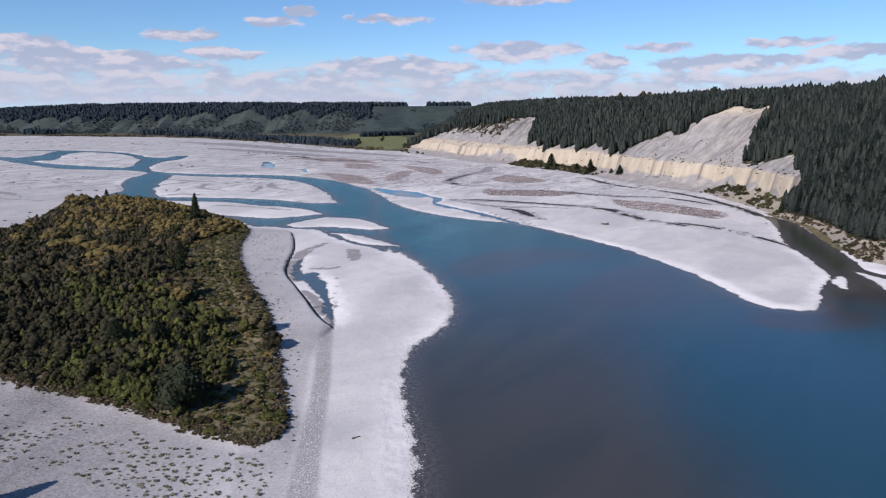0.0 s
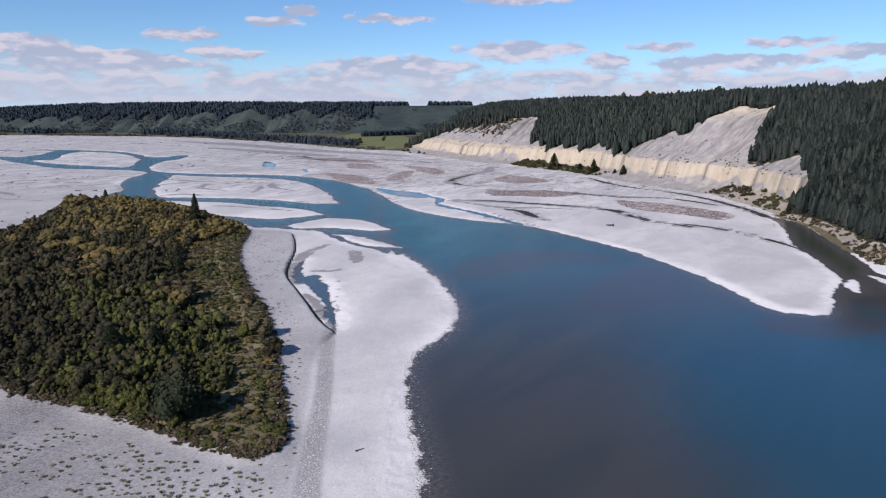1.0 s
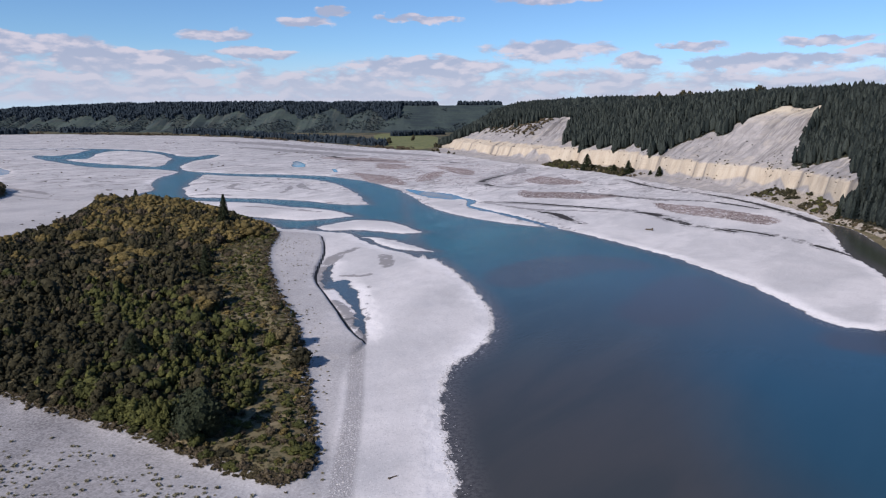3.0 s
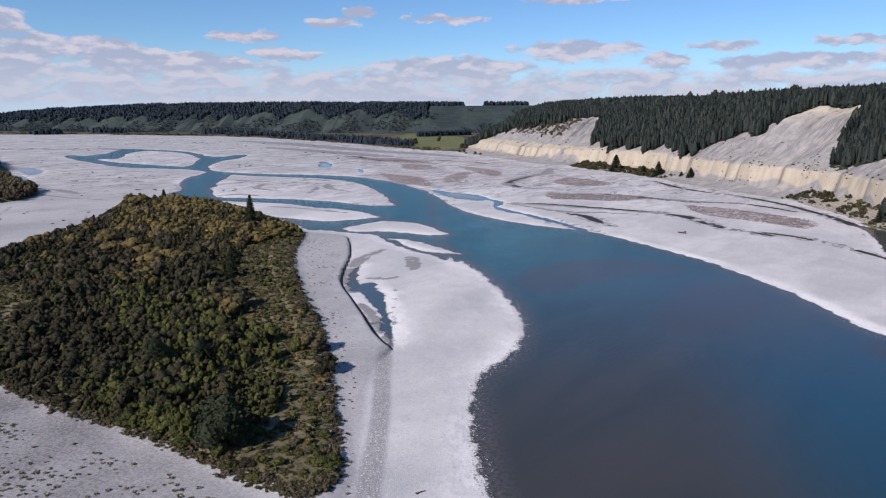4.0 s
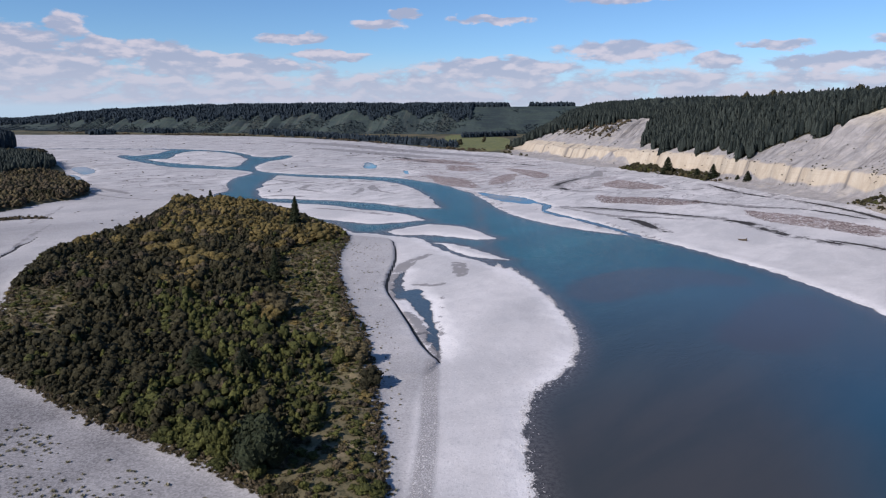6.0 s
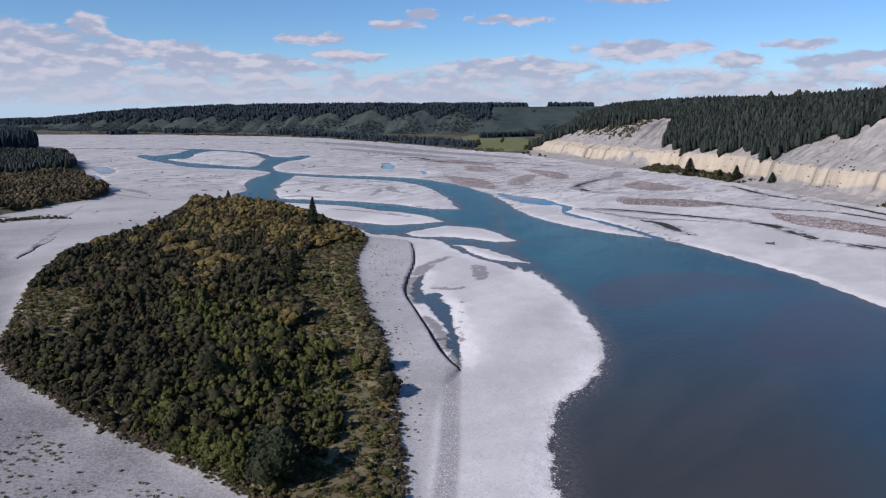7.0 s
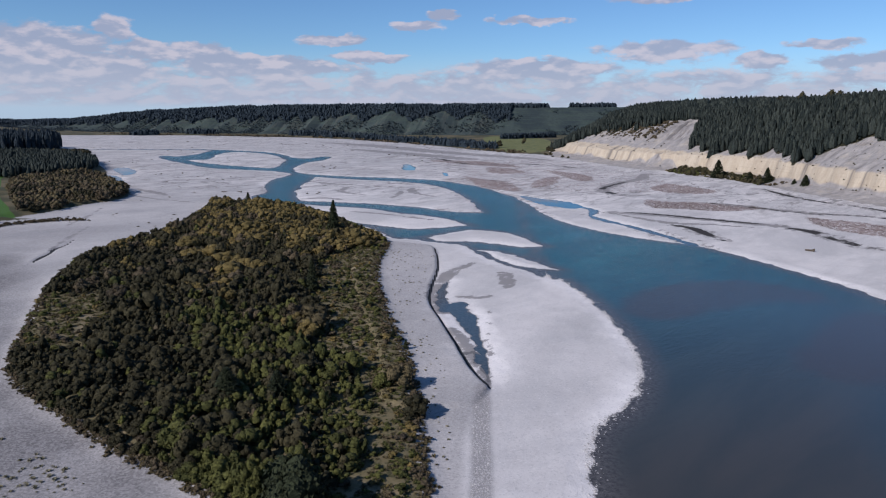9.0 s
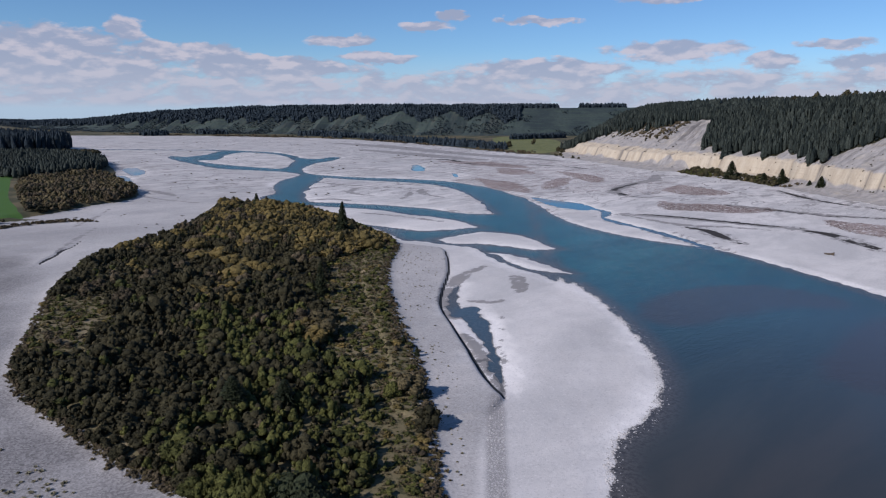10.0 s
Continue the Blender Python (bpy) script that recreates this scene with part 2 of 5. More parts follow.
def cliff_material():
    mat, tree, bsdf, place = material("terrace_gravel_cliff", 0.95)
    split = tree.nodes.new("ShaderNodeSeparateXYZ")
    tree.links.new(place, split.inputs[0])
    wave = noise_node(tree, place, 0.03, 4, 0.6)
    slope = tree.nodes.new("ShaderNodeCombineXYZ")
    tree.links.new(attribute(tree, "along"), slope.inputs[0])
    tree.links.new(attribute(tree, "down"), slope.inputs[1])
    notch = noise_node(tree, scaled(tree, slope.outputs[0], 1, 0.15, 1), 0.11, 6, 0.7)
    z = math_node(tree, "ADD", split.outputs["Z"], math_node(tree, "MULTIPLY", math_node(tree, "SUBTRACT", wave, 0.5), 5))
    brow = math_node(tree, "ADD", z, math_node(tree, "MULTIPLY", math_node(tree, "SUBTRACT", notch, 0.5), 9))
    streak = noise_node(tree, scaled(tree, slope.outputs[0], 1, 0.7, 1), 0.14, 10, 0.72, 0.4)
    rill = noise_node(tree, scaled(tree, slope.outputs[0], 1, 0.3, 1), 0.35, 7, 0.75, 1.2)
    grain = noise_node(tree, place, 0.9, 5, 0.7)
    grey = mix_node(tree, ramp_node(tree, streak, 0.35, 0.65), (0.225, 0.208, 0.198), (0.32, 0.295, 0.278))
    tan = mix_node(tree, ramp_node(tree, streak, 0.3, 0.7), (0.385, 0.31, 0.222), (0.505, 0.425, 0.318))
    band = math_node(tree, "MULTIPLY", ramp_node(tree, math_node(tree, "SUBTRACT", z, attribute(tree, "fan")), 2.0, 5.0), math_node(tree, "SUBTRACT", 1, ramp_node(tree, brow, 22.5, 25)))
    col = mix_node(tree, math_node(tree, "MULTIPLY", band, 0.9), grey, tan)
    top = ramp_node(tree, z, 64, 72)
    col = mix_node(tree, math_node(tree, "MULTIPLY", top, 0.7), col, (0.50, 0.42, 0.30))
    col = mix_node(tree, math_node(tree, "MULTIPLY", ramp_node(tree, grain, 0.52, 0.75), 0.4), col, (0.20, 0.18, 0.16))
    # ravines and notches darkened: their shade is put into the colour
    col = mix_node(tree, math_node(tree, "MULTIPLY", attribute(tree, "groove_shade"), 0.85), col, (0.10, 0.092, 0.09))
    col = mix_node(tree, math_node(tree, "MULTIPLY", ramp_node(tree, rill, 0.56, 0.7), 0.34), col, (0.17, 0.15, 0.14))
    # narrow gullies on the upper face, drawn only as dark shade in the colour
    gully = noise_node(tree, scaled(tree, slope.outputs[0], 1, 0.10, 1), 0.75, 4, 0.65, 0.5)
    gullied = noise_node(tree, scaled(tree, slope.outputs[0], 1, 0.35, 1), 0.045, 3, 0.6, 0.8)
    gully_shade = math_node(tree, "MULTIPLY", ramp_node(tree, gully, 0.42, 0.60), ramp_node(tree, gullied, 0.48, 0.58))
    gully_shade = math_node(tree, "MULTIPLY", gully_shade, ramp_node(tree, z, 24, 34))
    col = mix_node(tree, math_node(tree, "MULTIPLY", gully_shade, 0.7), col, (0.135, 0.122, 0.116))
    pale = noise_node(tree, scaled(tree, slope.outputs[0], 1, 0.6, 1), 0.06, 5, 0.6)
    col = mix_node(tree, math_node(tree, "MULTIPLY", ramp_node(tree, pale, 0.52, 0.64), 0.3), col, (0.46, 0.40, 0.315))
    layer = noise_node(tree, scaled(tree, place, 0.03, 0.03, 1), 0.8, 4, 0.7)
    col = mix_node(tree, math_node(tree, "MULTIPLY", ramp_node(tree, layer, 0.55, 0.7), 0.35), col, (0.24, 0.20, 0.15))
    col = mix_node(tree, math_node(tree, "MULTIPLY", attribute(tree, "earth"), ramp_node(tree, wave, 0.3, 0.5)), col, mix_node(tree, ramp_node(tree, grain, 0.35, 0.65), (0.20, 0.165, 0.12), (0.42, 0.36, 0.285)))
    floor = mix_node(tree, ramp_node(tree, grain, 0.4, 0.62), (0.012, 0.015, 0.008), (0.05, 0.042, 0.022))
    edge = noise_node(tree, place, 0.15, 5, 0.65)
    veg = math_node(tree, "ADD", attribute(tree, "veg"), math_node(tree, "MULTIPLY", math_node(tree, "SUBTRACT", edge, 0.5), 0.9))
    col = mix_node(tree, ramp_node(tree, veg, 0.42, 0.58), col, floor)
    tree.links.new(col, bsdf.inputs["Base Color"])
    bump(tree, bsdf, math_node(tree, "ADD", math_node(tree, "ADD", streak, math_node(tree, "MULTIPLY", rill, -0.8)), math_node(tree, "MULTIPLY", grain, 0.4)), 0.7, 0.8)
    return mat


def far_slope_material():
    mat, tree, bsdf, place = material("hazy_grass_slope", 0.95)
    broad = noise_node(tree, place, 0.012, 5, 0.6)
    fine = noise_node(tree, place, 0.15, 5, 0.65)
    split = tree.nodes.new("ShaderNodeSeparateXYZ")
    tree.links.new(place, split.inputs[0])
    spurs = math_node(tree, "SUBTRACT", 1.0, ramp_node(tree, split.outputs["X"], -330, -210))
    rills = noise_node(tree, scaled(tree, place, 1, 0.12, 0.12), 0.07, 6, 0.7, 0.6)
    terraces = noise_node(tree, scaled(tree, place, 0.05, 0.05, 1), 0.22, 4, 0.6)
    # grass colours shifted to blue: the aerial haze is put into them
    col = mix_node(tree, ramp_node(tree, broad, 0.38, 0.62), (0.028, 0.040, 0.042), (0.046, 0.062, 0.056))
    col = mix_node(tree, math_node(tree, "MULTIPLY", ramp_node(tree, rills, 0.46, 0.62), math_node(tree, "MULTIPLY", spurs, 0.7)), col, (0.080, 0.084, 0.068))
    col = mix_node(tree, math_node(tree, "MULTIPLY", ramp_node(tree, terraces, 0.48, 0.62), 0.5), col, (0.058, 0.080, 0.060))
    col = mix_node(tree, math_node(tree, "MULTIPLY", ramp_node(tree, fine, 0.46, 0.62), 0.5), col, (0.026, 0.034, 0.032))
    tree.links.new(col, bsdf.inputs["Base Color"])
    return mat


def foliage(name, dark, light, rough=0.75, grain=1.9):
    mat, tree, bsdf, place = material(name, rough, 0.1)
    info = tree.nodes.new("ShaderNodeObjectInfo").outputs["Random"]
    island = tree.nodes.new("ShaderNodeNewGeometry").outputs["Random Per Island"]
    tone = math_node(tree, "FRACT", math_node(tree, "ADD", info, attribute(tree, "tone")))
    tone = math_node(tree, "ADD", math_node(tree, "MULTIPLY", tone, 0.82), math_node(tree, "MULTIPLY", island, 0.18))
    col = mix_node(tree, tone, dark, light)
    leaves = noise_node(tree, place, grain, 4, 0.75)
    col = mix_node(tree, 1.0, col, mix_node(tree, ramp_node(tree, leaves, 0.36, 0.66), (0.62, 0.62, 0.62), (1.38, 1.35, 1.3)), "MULTIPLY")
    tree.links.new(col, bsdf.inputs["Base Color"])
    bump(tree, bsdf, leaves, 1.0, 0.9 / grain)
    return mat


def bark_material():
    mat, tree, bsdf, place = material("bark", 0.9)
    grain = noise_node(tree, scaled(tree, place, 3, 3, 0.6), 2, 4, 0.6)
    tree.links.new(mix_node(tree, grain, (0.045, 0.035, 0.026), (0.12, 0.095, 0.07)), bsdf.inputs["Base Color"])
    return mat


def stone_material():
    mat, tree, bsdf, place = material("river_stone", 0.9)
    tone = tree.nodes.new("ShaderNodeNewGeometry").outputs["Random Per Island"]
    col = mix_node(tree, tone, (0.24, 0.225, 0.215), (0.60, 0.565, 0.54))
    col = mix_node(tree, math_node(tree, "MULTIPLY", noise_node(tree, place, 6.0, 4, 0.7), 0.4), col, (0.30, 0.28, 0.27))
    tree.links.new(col, bsdf.inputs["Base Color"])
    return mat


STONE = stone_material()
GRAVEL, WATER, CLIFF, HAZY_SLOPE, BARK = ground_material(), water_material(), cliff_material(), far_slope_material(), bark_material()
PINE = foliage("pine_needles", (0.008, 0.013, 0.013), (0.050, 0.059, 0.050), 0.75, 0.9)
GREEN_PINE = foliage("green_pine_needles", (0.020, 0.026, 0.015), (0.052, 0.060, 0.030), 0.75, 2.0)
# bluer than the other pines: haze of distance put into the base colour
HAZY_PINE = foliage("hazy_pine_needles", (0.019, 0.028, 0.037), (0.031, 0.043, 0.053), 0.75, 0.4)
DARK_LEAF = foliage("dark_shrub_leaves", (0.029, 0.027, 0.015), (0.058, 0.051, 0.027))
GREEN_LEAF = foliage("green_shrub_leaves", (0.046, 0.050, 0.017), (0.100, 0.101, 0.030))
GOLD_LEAF = foliage("golden_willow_leaves", (0.092, 0.073, 0.028), (0.185, 0.136, 0.050))
BROWN_LEAF = foliage("brown_scrub_leaves", (0.062, 0.049, 0.032), (0.118, 0.092, 0.056))
WILLOW_LEAF = foliage("willow_leaves", (0.070, 0.058, 0.031), (0.145, 0.115, 0.060))
RED_LEAF = foliage("mat_plant_leaves", (0.075, 0.047, 0.040), (0.15, 0.10, 0.083))
GREY_LEAF = foliage("tussock_blades", (0.145, 0.135, 0.085), (0.27, 0.245, 0.165))


# ---- shapes ----
def smooth_line(points, closed=False, steps=6):
    """A Catmull-Rom curve through plan points of any width."""
    p = np.array(points, float)
    n = len(p)
    out = []
    for i in range(n if closed else n - 1):
        a, b, c, d = (p[(i + k) % n] if closed else p[min(max(i + k, 0), n - 1)] for k in (-1, 0, 1, 2))
        for j in range(steps):
            u = j / steps
            out.append(0.5 * (2 * b + (c - a) * u + (2 * a - 5 * b + 4 * c - d) * u * u + (3 * b - a - 3 * c + d) * u ** 3))
    if not closed:
        out.append(p[-1])
    return np.array(out)


def line_distance(xy, line, closed, reach):
    """Distance to a line, at most reach; with inside test when closed (negative inside)."""
    out = np.full(len(xy), float(reach))
    box = np.all((xy > line.min(0) - reach) & (xy < line.max(0) + reach), axis=1)
    q = xy[box]
    if not len(q):
        return out
    best, inside = np.full(len(q), float(reach) ** 2), np.zeros(len(q), bool)
    ends = np.roll(line, -1, 0) if closed else line[1:]
    for a, b in zip(line, ends):
        e = b - a
        k = np.clip(((q - a) @ e) / max(e @ e, 1e-9), 0, 1)
        w = q - a - k[:, None] * e
        best = np.minimum(best, (w * w).sum(1))
        if closed:
            cross = (a[1] > q[:, 1]) != (b[1] > q[:, 1])
            inside ^= cross & (q[:, 0] < (b[0] - a[0]) * (q[:, 1] - a[1]) / (b[1] - a[1] + 1e-12) + a[0])
    d = np.sqrt(best)
    out[box] = np.where(inside, -d, d) if closed else d
    return out


def area(xy, points, reach=60.0, steps=5):
    return line_distance(xy, smooth_line(points, True, steps), True, reach)


def stream(xy, points, reach=60.0):
    """Distance to the bank of a stream given by (x, y, half width)."""
    p = smooth_line(points, False, 5)
    out = np.full(len(xy), float(reach))
    for a, b in zip(p, p[1:]):
        d = line_distance(xy, np.array([a[:2], b[:2]]), False, reach)
        out = np.minimum(out, d - (a[2] + b[2]) / 2)
    return out


def lattice(xy, size, seed):
    """Smooth value noise in the plan, -1 to 1, with three octaves."""
    total, amp = np.zeros(len(xy)), 1.0
    for octave in range(3):
        q = xy / (size / 2 ** octave)
        i = np.floor(q).astype(np.int64)
        f = q - i
        f = f * f * (3 - 2 * f)

        def corner(dx, dy):
            h = ((i[:, 0] + dx) * 374761393 + (i[:, 1] + dy) * 668265263 + (seed + octave) * 974711) & 0x7FFFFFFF
            h = ((h ^ (h >> 13)) * 1274126177) & 0x7FFFFFFF
            return ((h ^ (h >> 16)) & 0xFFFF) / 32767.5 - 1
        top = corner(0, 0) * (1 - f[:, 0]) + corner(1, 0) * f[:, 0]
        bottom = corner(0, 1) * (1 - f[:, 0]) + corner(1, 1) * f[:, 0]
        total += amp * (top * (1 - f[:, 1]) + bottom * f[:, 1])
        amp *= 0.5
    return total / 1.75


def fast_mesh(name, verts, faces, mat, smooth=False, **values):
    """A mesh from arrays of places and of triangles or quads."""
    mesh = bpy.data.meshes.new(name)
    faces = np.asarray(faces, np.int32)
    n, k = faces.shape
    mesh.vertices.add(len(verts))
    mesh.vertices.foreach_set("co", np.asarray(verts, np.float32).ravel())
    mesh.loops.add(n * k)
    mesh.loops.foreach_set("vertex_index", faces.ravel())
    mesh.polygons.add(n)
    mesh.polygons.foreach_set("loop_start", np.arange(0, n * k, k, dtype=np.int32))
    mesh.polygons.foreach_set("use_smooth", np.full(n, smooth))
    for key, data in values.items():
        mesh.attributes.new(key, "FLOAT", "POINT").data.foreach_set("value", np.asarray(data, np.float32))
    mesh.materials.append(mat)
    mesh.update(calc_edges=True)
    return mesh


def grid_faces(rows, cols, wrap=False):
    i, j = np.meshgrid(np.arange(rows - 1), np.arange(cols if wrap else cols - 1), indexing="ij")
    k = (j + 1) % cols
    return np.stack([i * cols + j, i * cols + k, (i + 1) * cols + k, (i + 1) * cols + j], -1).reshape(-1, 4)


def step(x, low, high):
    u = np.clip((x - low) / (high - low), 0, 1)
    return u * u * (3 - 2 * u)


# ---- the river's plan (metres) ----
POOL = [(20, -200), (0, 0), (-3, 60), (-5, 114), (-5, 127), (-8, 148), (-10, 168), (-10, 193), (-2, 209), (3, 228), (3, 252), (-3, 283), (-12, 313),
        (-21, 336), (-28, 346), (-50, 470), (-62, 596), (-36, 516), (-10, 470), (24, 441), (49, 426), (71, 391), (93, 350), (108, 304),
        (113, 278), (115, 256), (118, 242), (126, 238), (134, 237), (143, 248), (155, 270), (169, 289), (172, 298), (181, 331), (188, 368),
        (206, 414), (216, 445), (219, 468), (224, 466), (228, 440), (220, 404), (209, 360), (200, 326), (192, 300), (198, 286), (206, 230)]
POOL_BEHIND = [(225, 130), (260, 0), (300, -200), (300, -400), (60, -400)]
BRAIDS = [(-28, 346), (-37, 349), (-50, 361), (-62, 378), (-74, 399), (-90, 405), (-105, 411), (-118, 414), (-138, 441), (-155, 452), (-175, 472),
          (-195, 491), (-210, 509), (-235, 528), (-257, 541), (-278, 566), (-281, 595), (-304, 640), (-321, 693), (-325, 742), (-330, 763),
          (-359, 790), (-385, 796), (-420, 802), (-461, 815), (-511, 854), (-572, 907), (-612, 946)]
BRAIDS_FAR = [(-647, 1001), (-620, 991), (-612, 1004), (-617, 1056), (-639, 1126), (-624, 1160), (-571, 1148), (-521, 1121), (-474, 1067), (-440, 1018),
              (-410, 1007), (-405, 1059), (-383, 1035), (-377, 963), (-379, 920), (-360, 838), (-330, 784), (-300, 764), (-252, 753), (-207, 749),
              (-162, 738), (-133, 715), (-104, 681), (-76, 631), (-62, 596), (-45, 470)]
BARS = [
    [(-558, 928), (-538, 940), (-551, 985), (-580, 1045), (-591, 1115), (-556, 1118), (-495, 1066), (-436, 982), (-409, 918), (-386, 836), (-421, 843), (-475, 866), (-518, 891)],
    [(-241, 568), (-258, 609), (-273, 657), (-286, 713), (-290, 738), (-255, 727), (-210, 717), (-165, 701), (-135, 664), (-107, 603), (-84, 534), (-79, 524), (-79, 524), (-84, 520), (-107, 523),
     (-137, 539), (-175, 548), (-208, 550), (-226, 549)],
    [(-224, 528), (-199, 526), (-167, 521), (-141, 506), (-118, 497), (-97, 483), (-81, 465), (-81, 465), (-99, 451), (-113, 444), (-129, 448), (-146, 455), (-169, 464), (-196, 486)],
    [(-99, 418), (-99, 418), (-86, 441), (-75, 451), (-55, 443), (-41, 421), (-32, 408), (-32, 408), (-42, 402), (-56, 407), (-73, 411), (-87, 408)],
    [(-67, 389), (-67, 389), (-57, 389), (-42, 377), (-24, 354), (-24, 354), (-34, 353), (-45, 360), (-55, 373), (-60, 384)],
    [(164, 268), (163, 277), (168, 286), (175, 292), (173, 284), (170, 277)],
    [(186, 302), (190, 290), (192, 284), (198, 268), (207, 240), (205, 228), (190, 256), (180, 267), (182, 277), (184, 289)],
]
PONDS = [
    [(-62, 623), (-43, 610), (-22, 594), (-13, 570), (-21, 558), (-40, 572), (-54, 592)],
    [(-246, 930), (-236, 935), (-216, 880), (-212, 850), (-224, 850), (-234, 890)],
    [(-58, 291), (-56, 292), (-52.5, 281), (-48.5, 273), (-45.5, 258), (-40.8, 240), (-36.5, 218), (-38.5, 224), (-40.5, 233.5), (-43, 241), (-46.5, 252), (-50.5, 260.5), (-55.5, 273), (-61, 283)],
    [(-509, 697), (-490, 685), (-451, 640), (-447, 634), (-458, 634), (-490, 670)],
    [(-556, 765), (-560, 792), (-530, 768), (-502, 733), (-493, 702), (-515, 722)],
    [(-171, 826), (-164, 818), (-157, 790), (-161, 786), (-167, 805)],
]
STREAMS = [
    [(-13, 566, 2.5), (-4, 551, 2.5), (-7, 524, 2.5), (2, 505, 3), (18, 482, 3), (33, 456, 3), (46, 430, 3)],
    [(-67.5, 322, 0.2), (-67, 306, 0.9), (-64.5, 293, 1.6), (-60, 280, 2.4)],
    [(-46, 238, 0.7), (-43, 238, 0.7), (-41, 231, 0.5)],
    [(-980, 1060, 4), (-917, 1085, 6), (-845, 1125, 8), (-732, 1148, 8), (-679, 1165, 9), (-620, 1150, 12)],
]
CUTS = [
    [(-87, 385, 0.2), (-80, 360, 0.3), (-75, 335, 0.25), (-72, 310, 0.25), (-68, 288, 0.3), (-59, 265, 0.35), (-49, 241, 0.45), (-42, 224, 0.5), (-36, 213, 0.3)],
    [(-280, 364, 0.1), (-273, 349, 0.3), (-270, 338, 0.8), (-265, 329, 0.5), (-262, 320, 0.9), (-257, 309, 0.1)],
]
WET_LINES = [
    [(30, 760, 1.5), (16, 728, 2.5), (5, 690, 3.5), (4.8, 672, 5), (13, 655, 4), (26, 640, 2)],
    [(4, 540, 1.4), (20, 541, 1.8), (43, 533, 2.6), (61, 524, 2.8), (83, 514, 3.0), (110, 503, 2.4)],
    [(43, 492, 1.5), (53, 483, 3.2), (57, 468, 3.4), (64, 443, 1.4)],
    [(106, 500, 2.2), (119, 487, 4.6), (125, 470, 5.0), (131, 444, 3.6), (150, 420, 2.2)],
    [(150, 428, 1.5), (165, 413, 2.5), (177, 385, 2.5), (186, 355, 1)],
    [(86, 607, 2.0), (116, 585, 4.0), (143, 565, 2.5), (180, 560, 2.5), (205, 520, 2)],
    [(152, 725, 2), (158, 680, 3), (170, 643, 3), (196, 606, 3), (212, 560, 3), (218, 510, 3), (219, 470, 4)],
    [(-288, 1011, 3), (-225, 1040, 5), (-165, 961, 4), (-75, 972, 5), (-18, 925, 3)],
]
DAMP = [
    [(-62, 356, 1.5), (-68, 338, 3), (-70, 315, 3.5), (-67, 292, 4), (-60, 276, 3)],
    [(57, 863, 4), (49, 803, 7), (36, 776, 7), (20, 741, 7), (7, 692, 6), (4, 670, 5)],
    [(8, 534, 2), (33, 507, 3.5), (48, 499, 4), (68, 498, 3), (90, 492, 1.5)],
    [(10, 538, 2.5), (43, 528, 4), (75, 513, 4), (108, 500, 4)],
    [(95, 606, 3), (130, 578, 5), (165, 563, 4)],
    [(-165, 655, 2), (-160, 632, 5), (-150, 612, 4)], [(-168, 628, 2), (-164, 600, 3), (-164, 580, 2)], [(-150, 612, 3), (-132, 598, 2)],
    [(-283, 692, 2), (-245, 668, 4), (-222, 664, 3)], [(-222, 640, 3), (-220, 615, 4), (-205, 600, 3), (-190, 592, 2)],
    [(-232, 560, 2), (-215, 566, 4), (-200, 560, 2)],
    [(-170, 500, 1.5), (-140, 492, 3), (-110, 478, 3)],
    [(-395, 582, 2), (-367, 565, 5), (-345, 549, 2)],
    [(-345, 470, 1), (-330, 440, 1.5), (-315, 400, 1.5)], [(-300, 400, 1), (-285, 365, 1.5), (-270, 335, 1)],
    [(-520, 640, 1), (-430, 580, 2), (-350, 530, 2), (-300, 515, 1)],
    [(-45.4, 281, 0.6), (-44.6, 279, 0.6)], [(-43, 267, 0.7), (-42, 265, 0.6)], [(-41.8, 257, 0.7), (-41, 255, 0.7)],
    [(-46, 338, 3.4), (-43, 324, 3.8), (-42, 314, 2)],
    [(-60, 298, 2), (-52, 297, 2), (-46, 300, 2)],
    [(-42, 250, 1), (-40, 244, 2), (-39, 238, 1)],
    [(-54, 258, 2), (-46, 242, 2.5), (-40, 226, 2), (-36, 214, 1)],
    [(-560, 1480, 15), (-420, 1380, 30), (-250, 1210, 25), (-120, 1110, 20), (-60, 1060, 8)],
    [(-420, 1250, 10), (-300, 1150, 25), (-180, 1050, 20)],
]
WEEDS = [
    [(37, 620), (52, 611), (75, 612), (95, 603), (112, 600), (117, 582), (87, 562), (57, 566), (36, 570)],
    [(136, 546), (148, 539), (167, 529), (190, 495), (200, 472), (180, 445), (160, 468), (140, 488), (133, 506), (131, 522)],
    [(-129, 903), (-106, 900), (-77, 852), (-97, 818), (-121, 838)],
    [(-135, 765), (-109, 751), (-85, 726), (-64, 653), (-85, 660), (-110, 690)],
    [(-62, 690), (-58, 765), (-37, 805), (-36, 740), (-50, 686)],
    [(-57, 879), (-22, 856), (0, 798), (-12, 753), (-41, 823)],
    [(48, 708), (69, 755), (89, 733), (107, 700), (94, 673), (60, 675)],
    [(-230, 1000), (-150, 1010), (-90, 930), (-130, 925)],
]
STAINED = [(-150, 700), (-170, 860), (-200, 1000), (-60, 1080), (40, 900), (90, 760), (70, 670), (-40, 650)]
ISLAND = [(-40, 132), (-35, 138), (-40, 161), (-49, 190), (-60, 224), (-79, 270), (-100, 330), (-113, 389), (-137, 425), (-178, 475), (-216, 512),
          (-255, 523), (-284, 518), (-262, 454), (-244, 384), (-246, 336), (-219, 276), (-186, 227), (-165, 198), (-146, 183), (-125, 172), (-106, 162),
          (-89, 155), (-70, 146), (-52, 137)]
